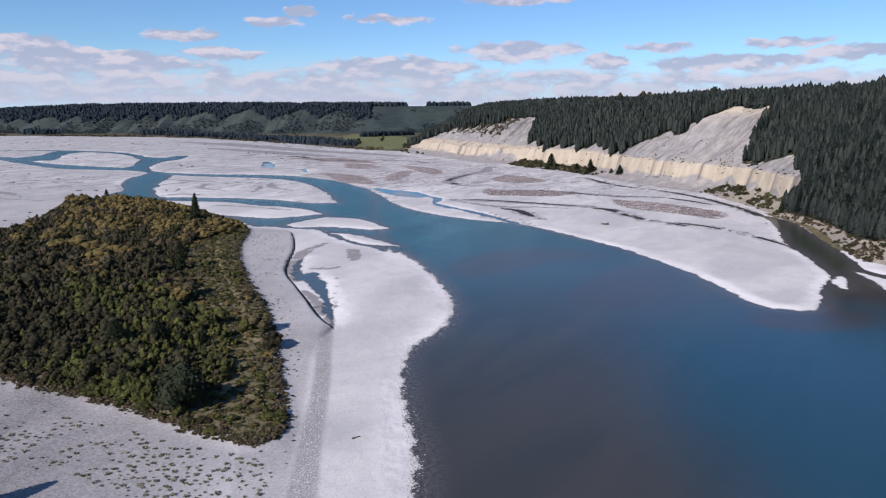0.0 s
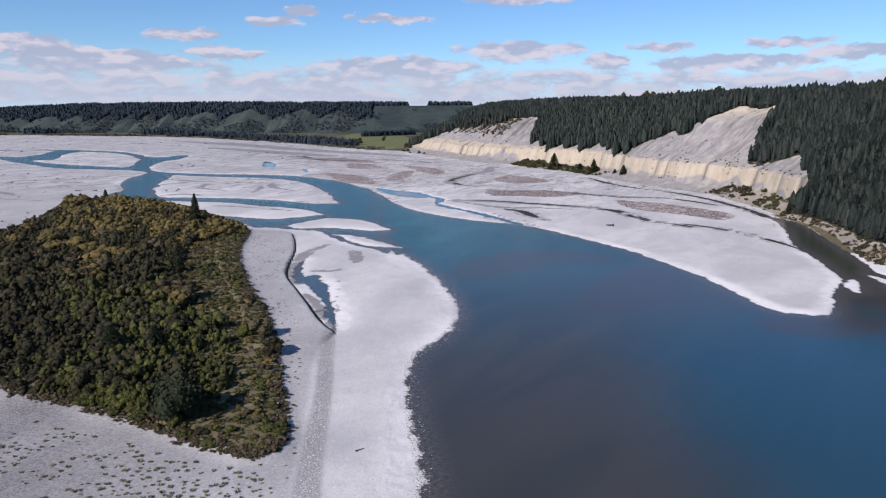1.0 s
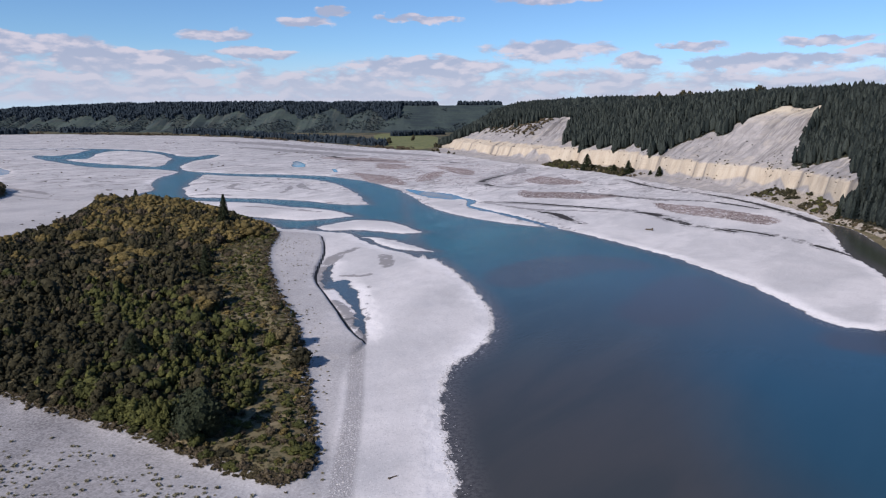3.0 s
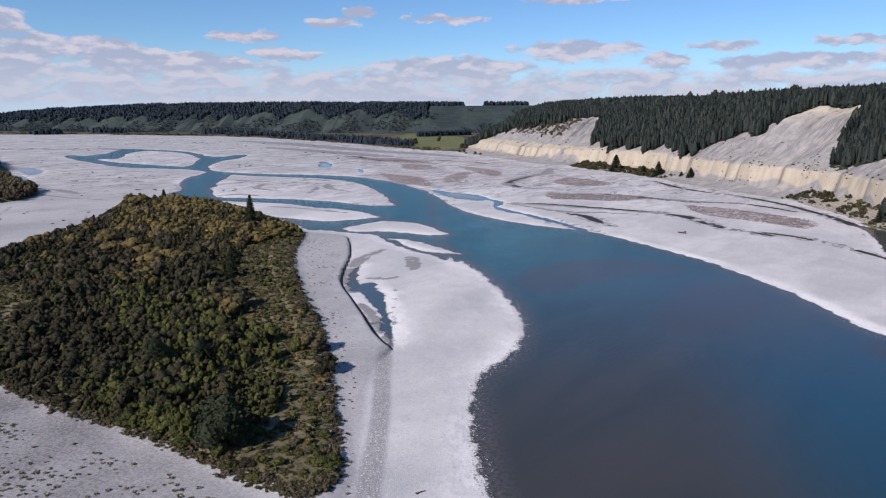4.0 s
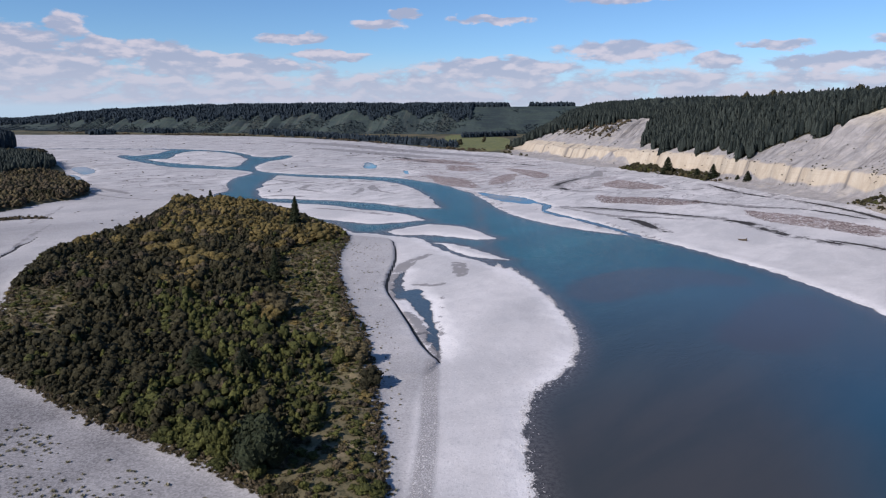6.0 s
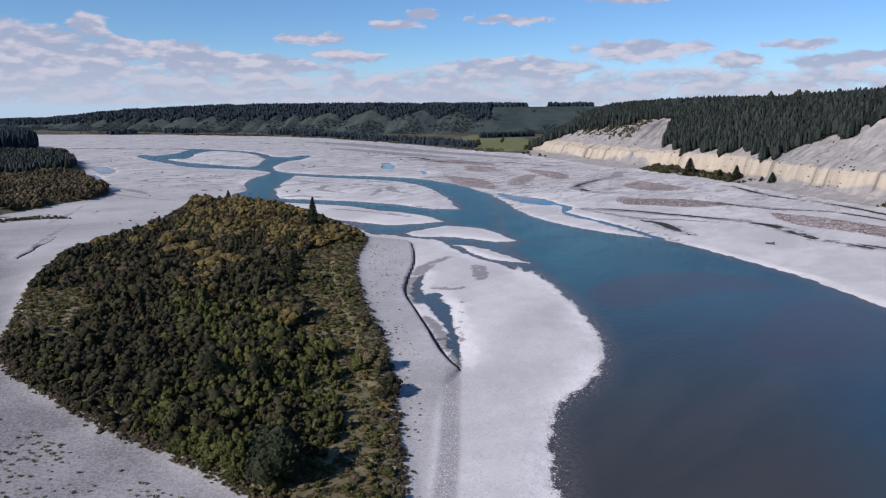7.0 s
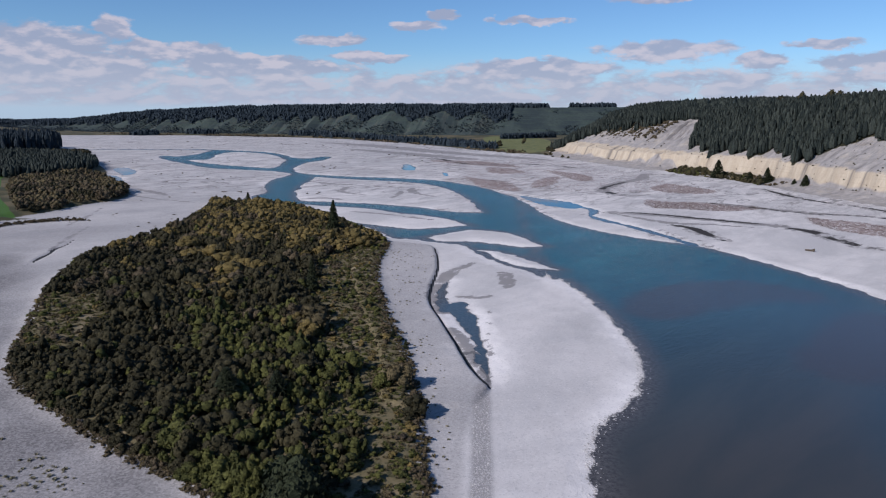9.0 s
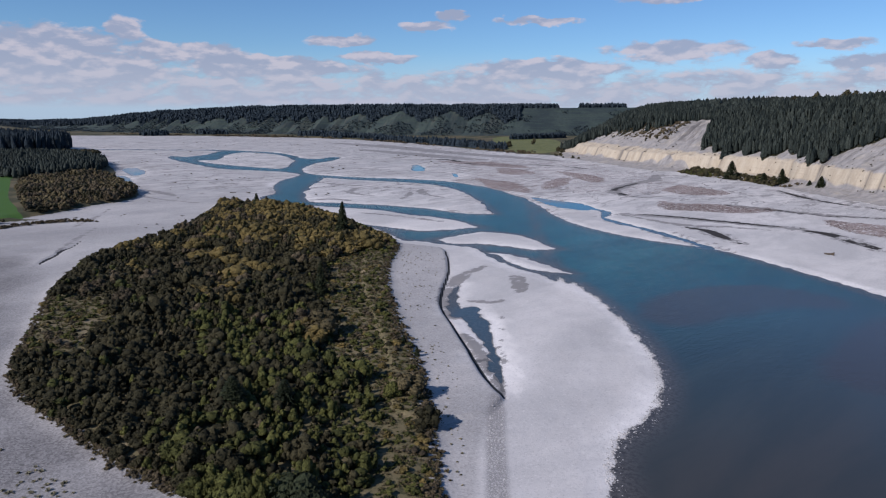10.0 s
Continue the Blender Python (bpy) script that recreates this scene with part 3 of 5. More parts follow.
BENCH = [(-36, 213), (-42, 224), (-49, 241), (-59, 265), (-68, 288), (-72, 310), (-75, 335), (-80, 360), (-87, 385), (-98, 393), (-125, 392), (-112, 330), (-88, 270), (-68, 224), (-58, 195), (-41, 200)]
DRY_BENCH = BENCH[:9] + [(-98, 393), (-125, 392), (-112, 330), (-88, 270), (-68, 224), (-58, 190), (-46, 160), (-42, 130), (-36, 105), (-29, 105), (-31, 135), (-35, 165), (-38, 190)]
BANKSIDE = [(207, 350), (216, 385), (226, 420), (230, 445), (228, 475), (250, 470), (250, 400), (228, 345)]
SILT = [(-300, 330), (-222, 265), (-172, 208), (-130, 182), (-95, 166), (-58, 145), (-50, 110), (-60, 60), (-120, 40), (-320, 100), (-420, 260)]
FIELDS = [(-186, 1390), (-150, 1260), (-93, 1215), (-75, 1302), (-100, 1757), (-231, 1944), (-260, 1800)]
COBBLES = [(-38.5, 212), (-36.5, 190), (-33.2, 168), (-30, 135), (-27, 105), (-22.5, 105), (-26, 135), (-29.6, 168), (-33, 190), (-35, 206)]
LOWLAND = [(-3200, 1500), (-1900, 1560), (-1379, 1630), (-1084, 1735), (-830, 1735), (-629, 1680), (-468, 1590), (-311, 1420), (-196, 1285), (-147, 1238),
           (-83, 1191), (400, 1100), (3000, 1500), (3000, 4500), (-3200, 4500)]
LEFT_FLAT = [(-378, 394), (-368, 418), (-364, 444), (-365, 486), (-361, 508), (-376, 548), (-428, 605), (-495, 672), (-540, 735), (-640, 840), (-790, 960), (-900, 1100), (-1400, 1300), (-2600, 1400),
             (-2600, -300), (-700, 150)]
PADDOCK = [(-600, 640), (-560, 609), (-450, 493), (-386, 434), (-375, 405), (-500, 330), (-800, 420)]


def water_distance(xy):
    """Negative in the water, metres from the bank."""
    d = np.minimum(area(xy, POOL + POOL_BEHIND), area(xy, BRAIDS + BRAIDS_FAR))
    for bar in BARS:
        d = np.maximum(d, -area(xy, bar))
    for pond in PONDS:
        d = np.minimum(d, area(xy, pond))
    for line in STREAMS:
        d = np.minimum(d, stream(xy, line))
    return d


def ground_values(xy):
    raw = water_distance(xy)
    d = raw + np.clip(np.abs(raw) * 0.2, 0.15, 1.8) * lattice(xy, 9, 3) + 1.7 * lattice(xy, 3.4, 5) + 3.2 * step(xy[:, 1], 370, 520) * lattice(xy, 21, 6)
    z = np.where(d > 0, np.minimum(d * 0.09, 0.55) + np.clip(d - 6, 0, 40) * 0.012, np.maximum(d * 0.25, -1.6))
    z += np.clip(d / 12, 0, 1) * (0.25 * lattice(xy, 45, 8) + 0.12 * lattice(xy, 7, 9))
    z = np.where(d > 0, np.maximum(z, np.minimum(d * 0.05, 0.12)), z)
    isl = area(xy, ISLAND)
    z += 1.3 * step(-isl, -4, 5)
    z += 0.9 * step(-area(xy, BENCH, 20), -0.6, 0.6)
    low = area(xy, LOWLAND, 200)
    flat = area(xy, LEFT_FLAT, 120)
    z += 3.0 * step(-low, -15, 40) + 2.5 * step(-flat, -2, 12)
    dull = np.maximum(0.42 * step(-area(xy, DRY_BENCH, 30), -1.5, 1), (0.6 + 0.4 * step(-xy[:, 0], 50, 95)) * np.clip(0.95 + 0.4 * lattice(xy, 16, 47), 0.65, 1) * step(-area(xy, SILT, 60), -22, 10))
    dull = np.maximum(dull, 0.42 * step(-xy[:, 0] + 25 * lattice(xy, 50, 44), 140, 230) * (1 - 0.55 * step(xy[:, 1], 500, 700)) * (1 - step(-area(xy, BRAIDS + BRAIDS_FAR, 60), -30, 10)))
    dull = np.maximum(dull, 0.6 * step(-xy[:, 0] + 20 * lattice(xy, 50, 45), 210, 290) * (1 - step(xy[:, 1], 380, 480)))
    margin = 0.5 * step(-d, -16, -1) * step(lattice(xy, 48, 7), -0.15, 0.4) * step(xy[:, 1], 370, 450) * step(d, 0, 1)
    mud, damp, cut, weed = (np.zeros(len(xy)) for k in range(4))
    for line in WET_LINES:
        away = stream(xy, line, 40)
        mud = np.maximum(mud, step(-away, -1.2, 1.0))
        damp = np.maximum(damp, 0.62 * step(-away, -9, 0))
    for line in DAMP:
        damp = np.maximum(damp, step(-stream(xy, line, 40), -2.2, 2.2))
    for line in CUTS:
        near = stream(xy, line, 12)
        cut = np.maximum(cut, step(-near, -0.8, 0.3))
        z = np.where(near < 2, np.maximum(z - 0.9 * step(-near, -0.8, 0.8), 0.06), z)
    for patch in WEEDS:
        weed = np.maximum(weed, step(-area(xy, patch, 40), -4, 5))
    weed = np.maximum(weed, 0.45 * step(-area(xy, STAINED, 120), -60, 40))
    return {"co": np.column_stack([xy, z]), "mud": mud * np.clip(0.72 + 0.8 * lattice(xy, 26, 48), 0.2, 0.95), "weed": weed * 0.68, "damp": np.maximum(damp * 0.8, margin), "cut": cut,
            "wet": step(-d, -0.9, 0.0), "bleach": (1 - 0.45 * step(xy[:, 1], 330, 430)) * step(-d, -9 - 6 * lattice(xy, 25, 46), -2) * step(d, 0.2, 1.5) * np.clip(0.7 + 0.9 * lattice(xy, 30, 4), 0, 1),
            "scrub": np.maximum(step(-isl, -0.5, 4.0), step(-area(xy, BANKSIDE, 30), -3, 1)), "lowland": np.maximum(step(-low, -16, 16), step(-flat, -4, 6)),
            "paddock": step(-area(xy, PADDOCK, 60), -2, 2), "pasture": step(-area(xy, FIELDS, 60), -8, 8), "dull": dull,
            "coarse": step(-area(xy, COBBLES, 20), -1.2, 0.4)}


# ---- ground ----
def fan(radii, angles):
    r, a = np.meshgrid(radii, angles, indexing="ij")
    return np.column_stack([(r * np.sin(a)).ravel(), (r * np.cos(a)).ravel()])


radii = np.concatenate([[0.5, 20, 45, 70], 90 * np.exp(np.arange(0, math.log(360 / 90), 0.0055)), 360 * np.exp(np.arange(0, math.log(900 / 360), 0.0042)), 900 * np.exp(np.arange(0, math.log(4800 / 900) + 0.01, 0.0105))])
angles = np.radians(np.concatenate([np.arange(-54, 42, 0.145), np.arange(42, 306, 2.0)]))
values = ground_values(fan(radii, angles))
mesh = fast_mesh("ground", values.pop("co"), grid_faces(len(radii), len(angles), True)[:, ::-1], GRAVEL, True, **values)
tagged(new("ground", mesh), "pale grey braided river gravel with muddy streaks and weeds", "ground", kind="structure")

wx, wy = np.meshgrid(np.arange(-960, 330, 6.0), np.arange(-420, 1260, 6.0))
wxy = np.column_stack([wx.ravel(), wy.ravel()])
wd = water_distance(wxy)
wander = 14 * lattice(wxy, 60, 41)
deep = step(wxy[:, 0] + wander - 0.10 * (wxy[:, 1] - 150), 34, 78) * (1 - step(wxy[:, 1] + 2 * wander, 190, 275))
clear = step(wxy[:, 1] + wander - 0.8 * wxy[:, 0], 150, 410)
still = 0.7 * step(-stream(wxy, STREAMS[0], 30), -4, 0)
for pond in PONDS:
    still = np.maximum(still, (0.45 if pond is PONDS[2] else 1.0) * step(-area(wxy, pond, 30), -6, -1))
shoal = np.zeros(len(wxy))
for line in ([(12, 296, 6), (24, 312, 12), (48, 333, 12), (70, 330, 6)], [(60, 250, 8), (80, 280, 12), (88, 300, 6)], [(112, 226, 4), (125, 226, 9), (140, 232, 6)], [(160, 262, 5), (178, 262, 9), (196, 235, 9)], [(180, 300, 5), (176, 288, 4)]):
    shoal = np.maximum(shoal, step(-stream(wxy, line, 40), -14, 4))
lagoon = step(wxy[:, 0] - 0.25 * (300 - wxy[:, 1]), 158, 176) * step(wxy[:, 1], 225, 245)
mesh = fast_mesh("water", np.column_stack([wxy, np.zeros(len(wxy))]), grid_faces(*wx.shape), WATER, True, shore=-wd, deep=deep, clear=clear, still=still, shoal=shoal, lagoon=lagoon)
tagged(new("water", mesh), "calm turquoise and slate grey river water", "river", kind="structure")


# ---- terraces ----
BASE = [(420, -400), (330, -100), (270, 80), (218, 200), (206, 300), (203, 325), (212, 360), (226, 404), (231, 440), (228, 480), (226, 533), (224, 588),
        (211, 612), (187, 654), (165, 725), (143, 805), (103, 859), (86, 903), (50, 930), (-22, 1063), (-77, 1176), (-75, 1300), (-20, 1450), (120, 1700), (500, 2050)]
CREST = [(560, -350, 81), (440, -40, 81), (385, 120, 81), (335, 225, 81), (318, 310, 81), (318, 340, 81), (322, 375, 81), (330, 420, 81), (338, 470, 81), (312, 508, 78), (334, 570, 76),
         (322, 618, 76), (306, 641, 76), (285, 676, 76), (262, 760, 76), (240, 850, 75), (210, 915, 72), (178, 970, 68), (135, 1022, 62), (85, 1110, 60), (60, 1215, 64), (75, 1330, 70),
         (130, 1480, 76), (260, 1700, 80), (600, 2050, 84)]
# height from which the pines stand, by the number of the base point
BARE = [(0, 2), (2.6, 4), (3.2, 9), (5.0, 9), (5.5, 6), (6.2, 4), (8.6, 3), (8.72, 2), (8.85, 20), (9.1, 26), (9.4, 27), (9.6, 36), (10.1, 37), (10.5, 30), (11.0, 31), (11.3, 42), (11.5, 54), (11.9, 82), (13.0, 82), (13.3, 60), (13.55, 44), (13.75, 52), (14.2, 30),
        (14.4, 22), (15.0, 23), (16.0, 22), (17.3, 23), (17.6, 44), (17.8, 68), (18.3, 68), (18.7, 50), (19.2, 38), (20.0, 28), (20.5, 10), (21, 2), (24, 2)]
def bare_height(index, xy):
    """Height above which the pines stand: the table, with jagged tongues of bare ground between the trees."""
    u, s = u_all[index], arc[index]
    tongue = np.abs((s / 25 + 0.6 * lattice(np.column_stack([s, s * 0]), 70, 62)) % 1 - 0.5) * 2
    jag = tongue ** 1.4 * 15 * (step(u, 14.2, 14.5) * (1 - step(u, 17.2, 17.5)) + step(u, 18.7, 19.0) * (1 - step(u, 20, 20.3)))
    for px, py, r in ((228, 783, 8), (238, 770, 6), (216, 790, 7), (252, 700, 5)):
        jag = np.where(np.hypot(xy[:, 0] - px, xy[:, 1] - py) < r, 90, jag)
    return by_point(BARE, u) + jag + 9 * lattice(xy, 13, 61) * step(u, 8.7, 9.0)


# height of the scree against the cliff's foot, by the number of the base point
SCREE = [(0, 0), (8.5, 0), (8.9, 8), (10.6, 9), (11.0, 12), (11.6, 10), (12.3, 13), (13.2, 10), (14.0, 9), (14.5, 3), (17.2, 2), (17.45, 8), (17.75, 16), (18.1, 8), (18.6, 3), (19.2, 7), (19.7, 3), (24, 0)]


def scree_height(u, s):
    return by_point(SCREE, u) * (0.5 + 0.85 * spurs_along(s, 36.0, 28))


def spurs_along(s, gap, seed):
    """A row of uneven triangular spurs along the cliff: 1 on a spur's edge, 0 in a gully."""
    w = s / gap + 0.38 * lattice(np.column_stack([s, s * 0]), gap * 2, seed)
    cell = np.floor(w)
    peak = 0.5 + 0.25 * np.sin(cell * 12.9 + seed)
    t = w - cell
    rise = np.where(t < peak, t / peak, (1 - t) / (1 - peak))
    return rise * (0.62 + 0.38 * np.sin(cell * 7.3 + 2 * seed))


BAND = [(0, 0), (8.5, 0), (8.8, 1), (20.0, 1), (20.5, 0), (24, 0)]
SUB = 40


def by_point(table, u):
    return np.interp(u, [a for a, b in table], [b for a, b in table])


def terrace_rows():
    base, crest = smooth_line(BASE, False, SUB), smooth_line(CREST, False, SUB)
    u = np.arange(len(base)) / SUB
    return base, crest, u


def terrace_surface(u_index, f, base, crest, u, marks=False):
    """A place on the river terrace's side: f from 0 at the foot to 1 at the crest, and on over the plateau in metres above 1."""
    b, c = base[u_index], crest[u_index]
    top = c[:, 2]
    uu = u[u_index]
    band = by_point(BAND, uu)
    run = np.array([0, 0.12, 0.27, 0.315, 0.37, 0.45, 0.62, 0.80, 1.0])
    rise_cliff = np.array([0, 0.045, 0.105, 0.305, 0.345, 0.41, 0.60, 0.84, 1.0])
    rise_wood = np.array([0, 0.07, 0.20, 0.28, 0.33, 0.42, 0.62, 0.82, 1.0])
    ff = np.clip(f, 0, 1)
    zc, zw = np.interp(ff, run, rise_cliff), np.interp(ff, run, rise_wood)
    z = (band * zc + (1 - band) * zw) * top
    xy = b + (c[:, :2] - b) * ff[:, None]
    s = arc[u_index]
    lean = s + 14 * (ff - 0.4) * lattice(np.column_stack([s, s * 0]), 60, 24)
    spur_row = spurs_along(lean, 31.0, 21) + 0.34 * spurs_along(lean, 11.0, 25)
    bay = np.abs(lattice(np.column_stack([s + 5 * lattice(np.column_stack([s, ff * 9]), 20, 27), ff * 2]), 34, 26))
    ravine = np.zeros(len(s))
    for k in range(34):
        centre = 640 + 35.0 * k + 12 * math.sin(k * 2.4) + 3 * np.sin(ff * 9 + k) + 16 * (ff - 0.6) * math.cos(k * 1.7)
        wide = (0.8 + 3.2 * ff) * (0.7 + 0.5 * math.sin(k * 3.1) ** 2)
        ravine = np.maximum(ravine, (7 + 5 * math.sin(k * 5.3)) * np.clip(1 - np.abs(s - centre) / wide, 0, 1) * step(ff, 0.5, 0.75))
    flute = lattice(np.column_stack([s, ff * 5]), 6, 22)
    cone = np.abs(lattice(np.column_stack([s, s * 0]), 38, 23))
    out = (c[:, :2] - b) / np.linalg.norm(c[:, :2] - b, axis=1)[:, None]
    upper = step(ff, 0.36, 0.55) * (1 - step(ff, 0.9, 1.0))
    face = step(ff, 0.20, 0.28) * (1 - step(ff, 0.36, 0.5))
    foot = step(ff, 0.0, 0.1) * (1 - step(ff, 0.24, 0.30))
    torn = lattice(np.column_stack([lean, ff * 100]), 9, 29)
    scree = scree_height(uu, s)
    spill = np.maximum(scree - z, 0) * step(ff, 0.18, 0.27) * (1 - step(ff, 0.34, 0.37))
    bare_rock = step(spill, 1.5, 0.0)
    spread = step(ff, 0.38, 0.72) * (1 - 0.6 * step(ff, 0.93, 1.0))
    notched = 5.0 + 9.0 * step(uu, 14.1, 14.5) * (1 - step(uu, 17.2, 17.5))
    xy = xy + out * (band * (ravine * upper - 11.0 * (spur_row - 0.55) * spread + 2.2 * torn * spread) + flute * 0.3 * (face * bare_rock + upper) + notched * (0.28 - bay ** 0.8) * face * (0.25 + 0.75 * bare_rock) - spill - 4 * (cone - 0.35) * foot)[:, None]
    z = z + band * top * (0.05 * (cone - 0.35) * foot + 0.03 * (spur_row - 0.5) * step(ff, 0.30, 0.36) * (1 - step(ff, 0.4, 0.6)))
    mask = np.sin(ff * math.pi)
    z = z + step(ff, 0.8, 1.0) * (1 - step(f, 1.0, 14.0)) * (3.0 * lattice(np.column_stack([s, s * 0]), 14, 35) - 1.2)
    beyond = np.maximum(f - 1, 0)
    xy = xy + np.column_stack([out[:, 0] * 0.25 + 0.75, out[:, 1] * 0.25]) * beyond[:, None]
    z = z + np.minimum(beyond, 150) * 0.055 + np.maximum(beyond - 150, 0) * 0.004 + np.clip(beyond / 60, 0, 1) * 2.5 * lattice(xy, 160, 31) + mask * (1.9 * lattice(xy, 11, 33) + 0.8 * lattice(xy, 3.2, 34))
    # second value: mask for the shade painted into ravines and face notches
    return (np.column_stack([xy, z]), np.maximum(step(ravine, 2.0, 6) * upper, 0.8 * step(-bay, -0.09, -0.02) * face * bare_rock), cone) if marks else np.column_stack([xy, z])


base, crest, u_all = terrace_rows()
arc = np.concatenate([[0], np.cumsum(np.linalg.norm(np.diff(base, axis=0), axis=1))])
levels = np.concatenate([[-0.03], np.linspace(0, 1, 84), 1 + np.array([4, 10, 20, 35, 60, 100, 160, 260, 420, 700, 1100, 1700, 2400])])
fi, ui = np.meshgrid(levels, np.arange(len(base)), indexing="ij")
co, groove_shade, fan_rise = terrace_surface(ui.ravel(), fi.ravel(), base, crest, u_all, True)
first = fi.ravel() < 0
co[first, 2] = -2.0
uu = u_all[ui.ravel()]
fan_rise = scree_height(uu, arc[ui.ravel()])
bare = bare_height(ui.ravel(), co[:, :2])
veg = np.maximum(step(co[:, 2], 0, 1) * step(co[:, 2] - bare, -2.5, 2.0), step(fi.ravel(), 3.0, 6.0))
mesh = fast_mesh("river_terrace", co, grid_faces(*fi.shape)[:, ::-1], CLIFF, False, veg=veg, groove_shade=groove_shade, fan=fan_rise, earth=0.85 * (1 - step(uu, 10.3, 10.9)) * (1 - step(co[:, 2], 8, 10)), along=arc[ui.ravel()], down=np.clip(fi.ravel(), 0, 1) * 125)
tagged(new("river_terrace", mesh), "high river terrace with eroded tan and grey gravel cliffs", "cliff", kind="structure")

FAR_BASE = [(-3400, 3000), (-2500, 2500), (-1800, 2000), (-1400, 1840), (-1080, 1850), (-800, 1880), (-500, 1930), (-250, 2020), (0, 2120), (400, 2250), (1200, 2400), (3000, 2600)]
FAR_TOP = [5, 8, 24, 53, 69, 76, 79, 82, 86, 90, 92, 92]


PEAKS = [(-583, 75, 0.98), (-434, 70, 0.95), (-326, 62, 0.9), (-583 - 120, 55, 0.7)]


def spur(x):
    """1 on the nose of a spur, 0 in the gully, along the far terrace."""
    w = x + 40 * lattice(np.column_stack([x, x * 0]), 150, 51)
    size = 0.52 + 0.3 * lattice(np.column_stack([np.floor(w / 58.0) * 50, x * 0]), 30, 53)
    out = (1 - np.abs((w / 58.0) % 1 - 0.5) * 2) * size
    for at, half, tall in PEAKS:
        out = np.maximum(out, tall * np.clip(1 - np.abs(x - at) / half, 0, 1) ** 0.85)
    return np.clip(out + 0.06 * lattice(np.column_stack([x, x * 0]), 14, 54), 0, 1)


def far_surface(s, f):
    """s: number of the base point, f: 0 foot, 1 crest, metres beyond above 1."""
    line = smooth_line(FAR_BASE, False, 40)
    n = np.arange(len(line)) / 40
    b = np.column_stack([np.interp(s, n, line[:, 0]), np.interp(s, n, line[:, 1])])
    top = np.interp(s, np.arange(len(FAR_TOP)), FAR_TOP)
    ff = np.clip(f, 0, 1)
    x = b[:, 0]
    ridged = np.clip((-210 - x) / 120, 0.04, 1)
    cut = (1 - spur(x)) * np.clip(ff * 3, 0, 1) * np.sqrt(1 - ff) * ridged
    z = 3 + (top - 3) * np.maximum(ff - 0.34 * cut, 0.12 * ff)
    y = b[:, 1] + 190 * ff + np.maximum(f - 1, 0)
    return np.column_stack([x, y, z + 0.6 * lattice(np.column_stack([x, y]), 40, 52)])


s_line = np.arange(0, 11.001, 0.012)
f_line = np.concatenate([[-0.01], np.linspace(0, 1, 26), 1 + np.array([30, 120, 400, 1000, 1900])])
fi, si = np.meshgrid(f_line, s_line, indexing="ij")
co = far_surface(si.ravel(), fi.ravel())
mesh = fast_mesh("far_terrace", co, grid_faces(*fi.shape)[:, ::-1], HAZY_SLOPE, False)
tagged(new("far_terrace", mesh), "distant grassy terrace scarp cut by spurs and gullies", "hillside", kind="structure")


# ---- plants ----
def ground_height(xy):
    return ground_values(np.asarray(xy, float))["co"][:, 2]


def conifer(rng, layers, spokes, jag=0.3):
    """A conifer crown one metre high, radius about 0.2: drooping jagged skirts."""
    verts, tris = [], []
    for k in range(layers):
        low = 0.06 + 0.86 * k / layers
        tip = min(1.0, low + 0.5 * (0.7 + 0.4 * rng.random()))
        radius = 0.215 * (1 - low ** 1.5) ** 0.7 * (0.8 + 0.4 * rng.random())
        first = len(verts)
        verts.append((0.02 * rng.normal() * (1 - tip), 0.02 * rng.normal() * (1 - tip), tip))
        turn = rng.random() * 6.28
        for j in range(spokes):
            a = turn + 6.283 * j / spokes
            r = radius * (1.15 if j % 2 else 0.6) * (1 + jag * (rng.random() - 0.5))
            verts.append((r * math.cos(a), r * math.sin(a), low - 0.02 * (j % 2) + 0.03 * rng.normal() * (1 - low)))
        for j in range(spokes):
            tris.append((first, first + 1 + j, first + 1 + (j + 1) % spokes))
    return np.array(verts), np.array(tris)


def pine_mass(rng):
    """A rounded plantation pine one metre high, radius about 0.2: a lumpy tapered crown."""
    verts, tris, n = [], [], 6
    for k, (z, r) in enumerate(((0.10, 0.15), (0.36, 0.215), (0.64, 0.165), (0.88, 0.08))):
        for j in range(n):
            a = 6.283 * (j + 0.5 * k + 0.3 * rng.random()) / n
            w = r * rng.uniform(0.62, 1.35)
            verts.append((w * math.cos(a), w * math.sin(a), z + 0.06 * rng.normal()))
    verts.append((0.02 * rng.normal(), 0.02 * rng.normal(), 1.0))
    for k in range(3):
        for j in range(n):
            a, b, c, d = k * n + j, k * n + (j + 1) % n, (k + 1) * n + j, (k + 1) * n + (j + 1) % n
            tris += [(a, b, c), (b, d, c)]
    tris += [(3 * n + j, 3 * n + (j + 1) % n, 4 * n) for j in range(n)]
    return np.array(verts), np.array(tris)


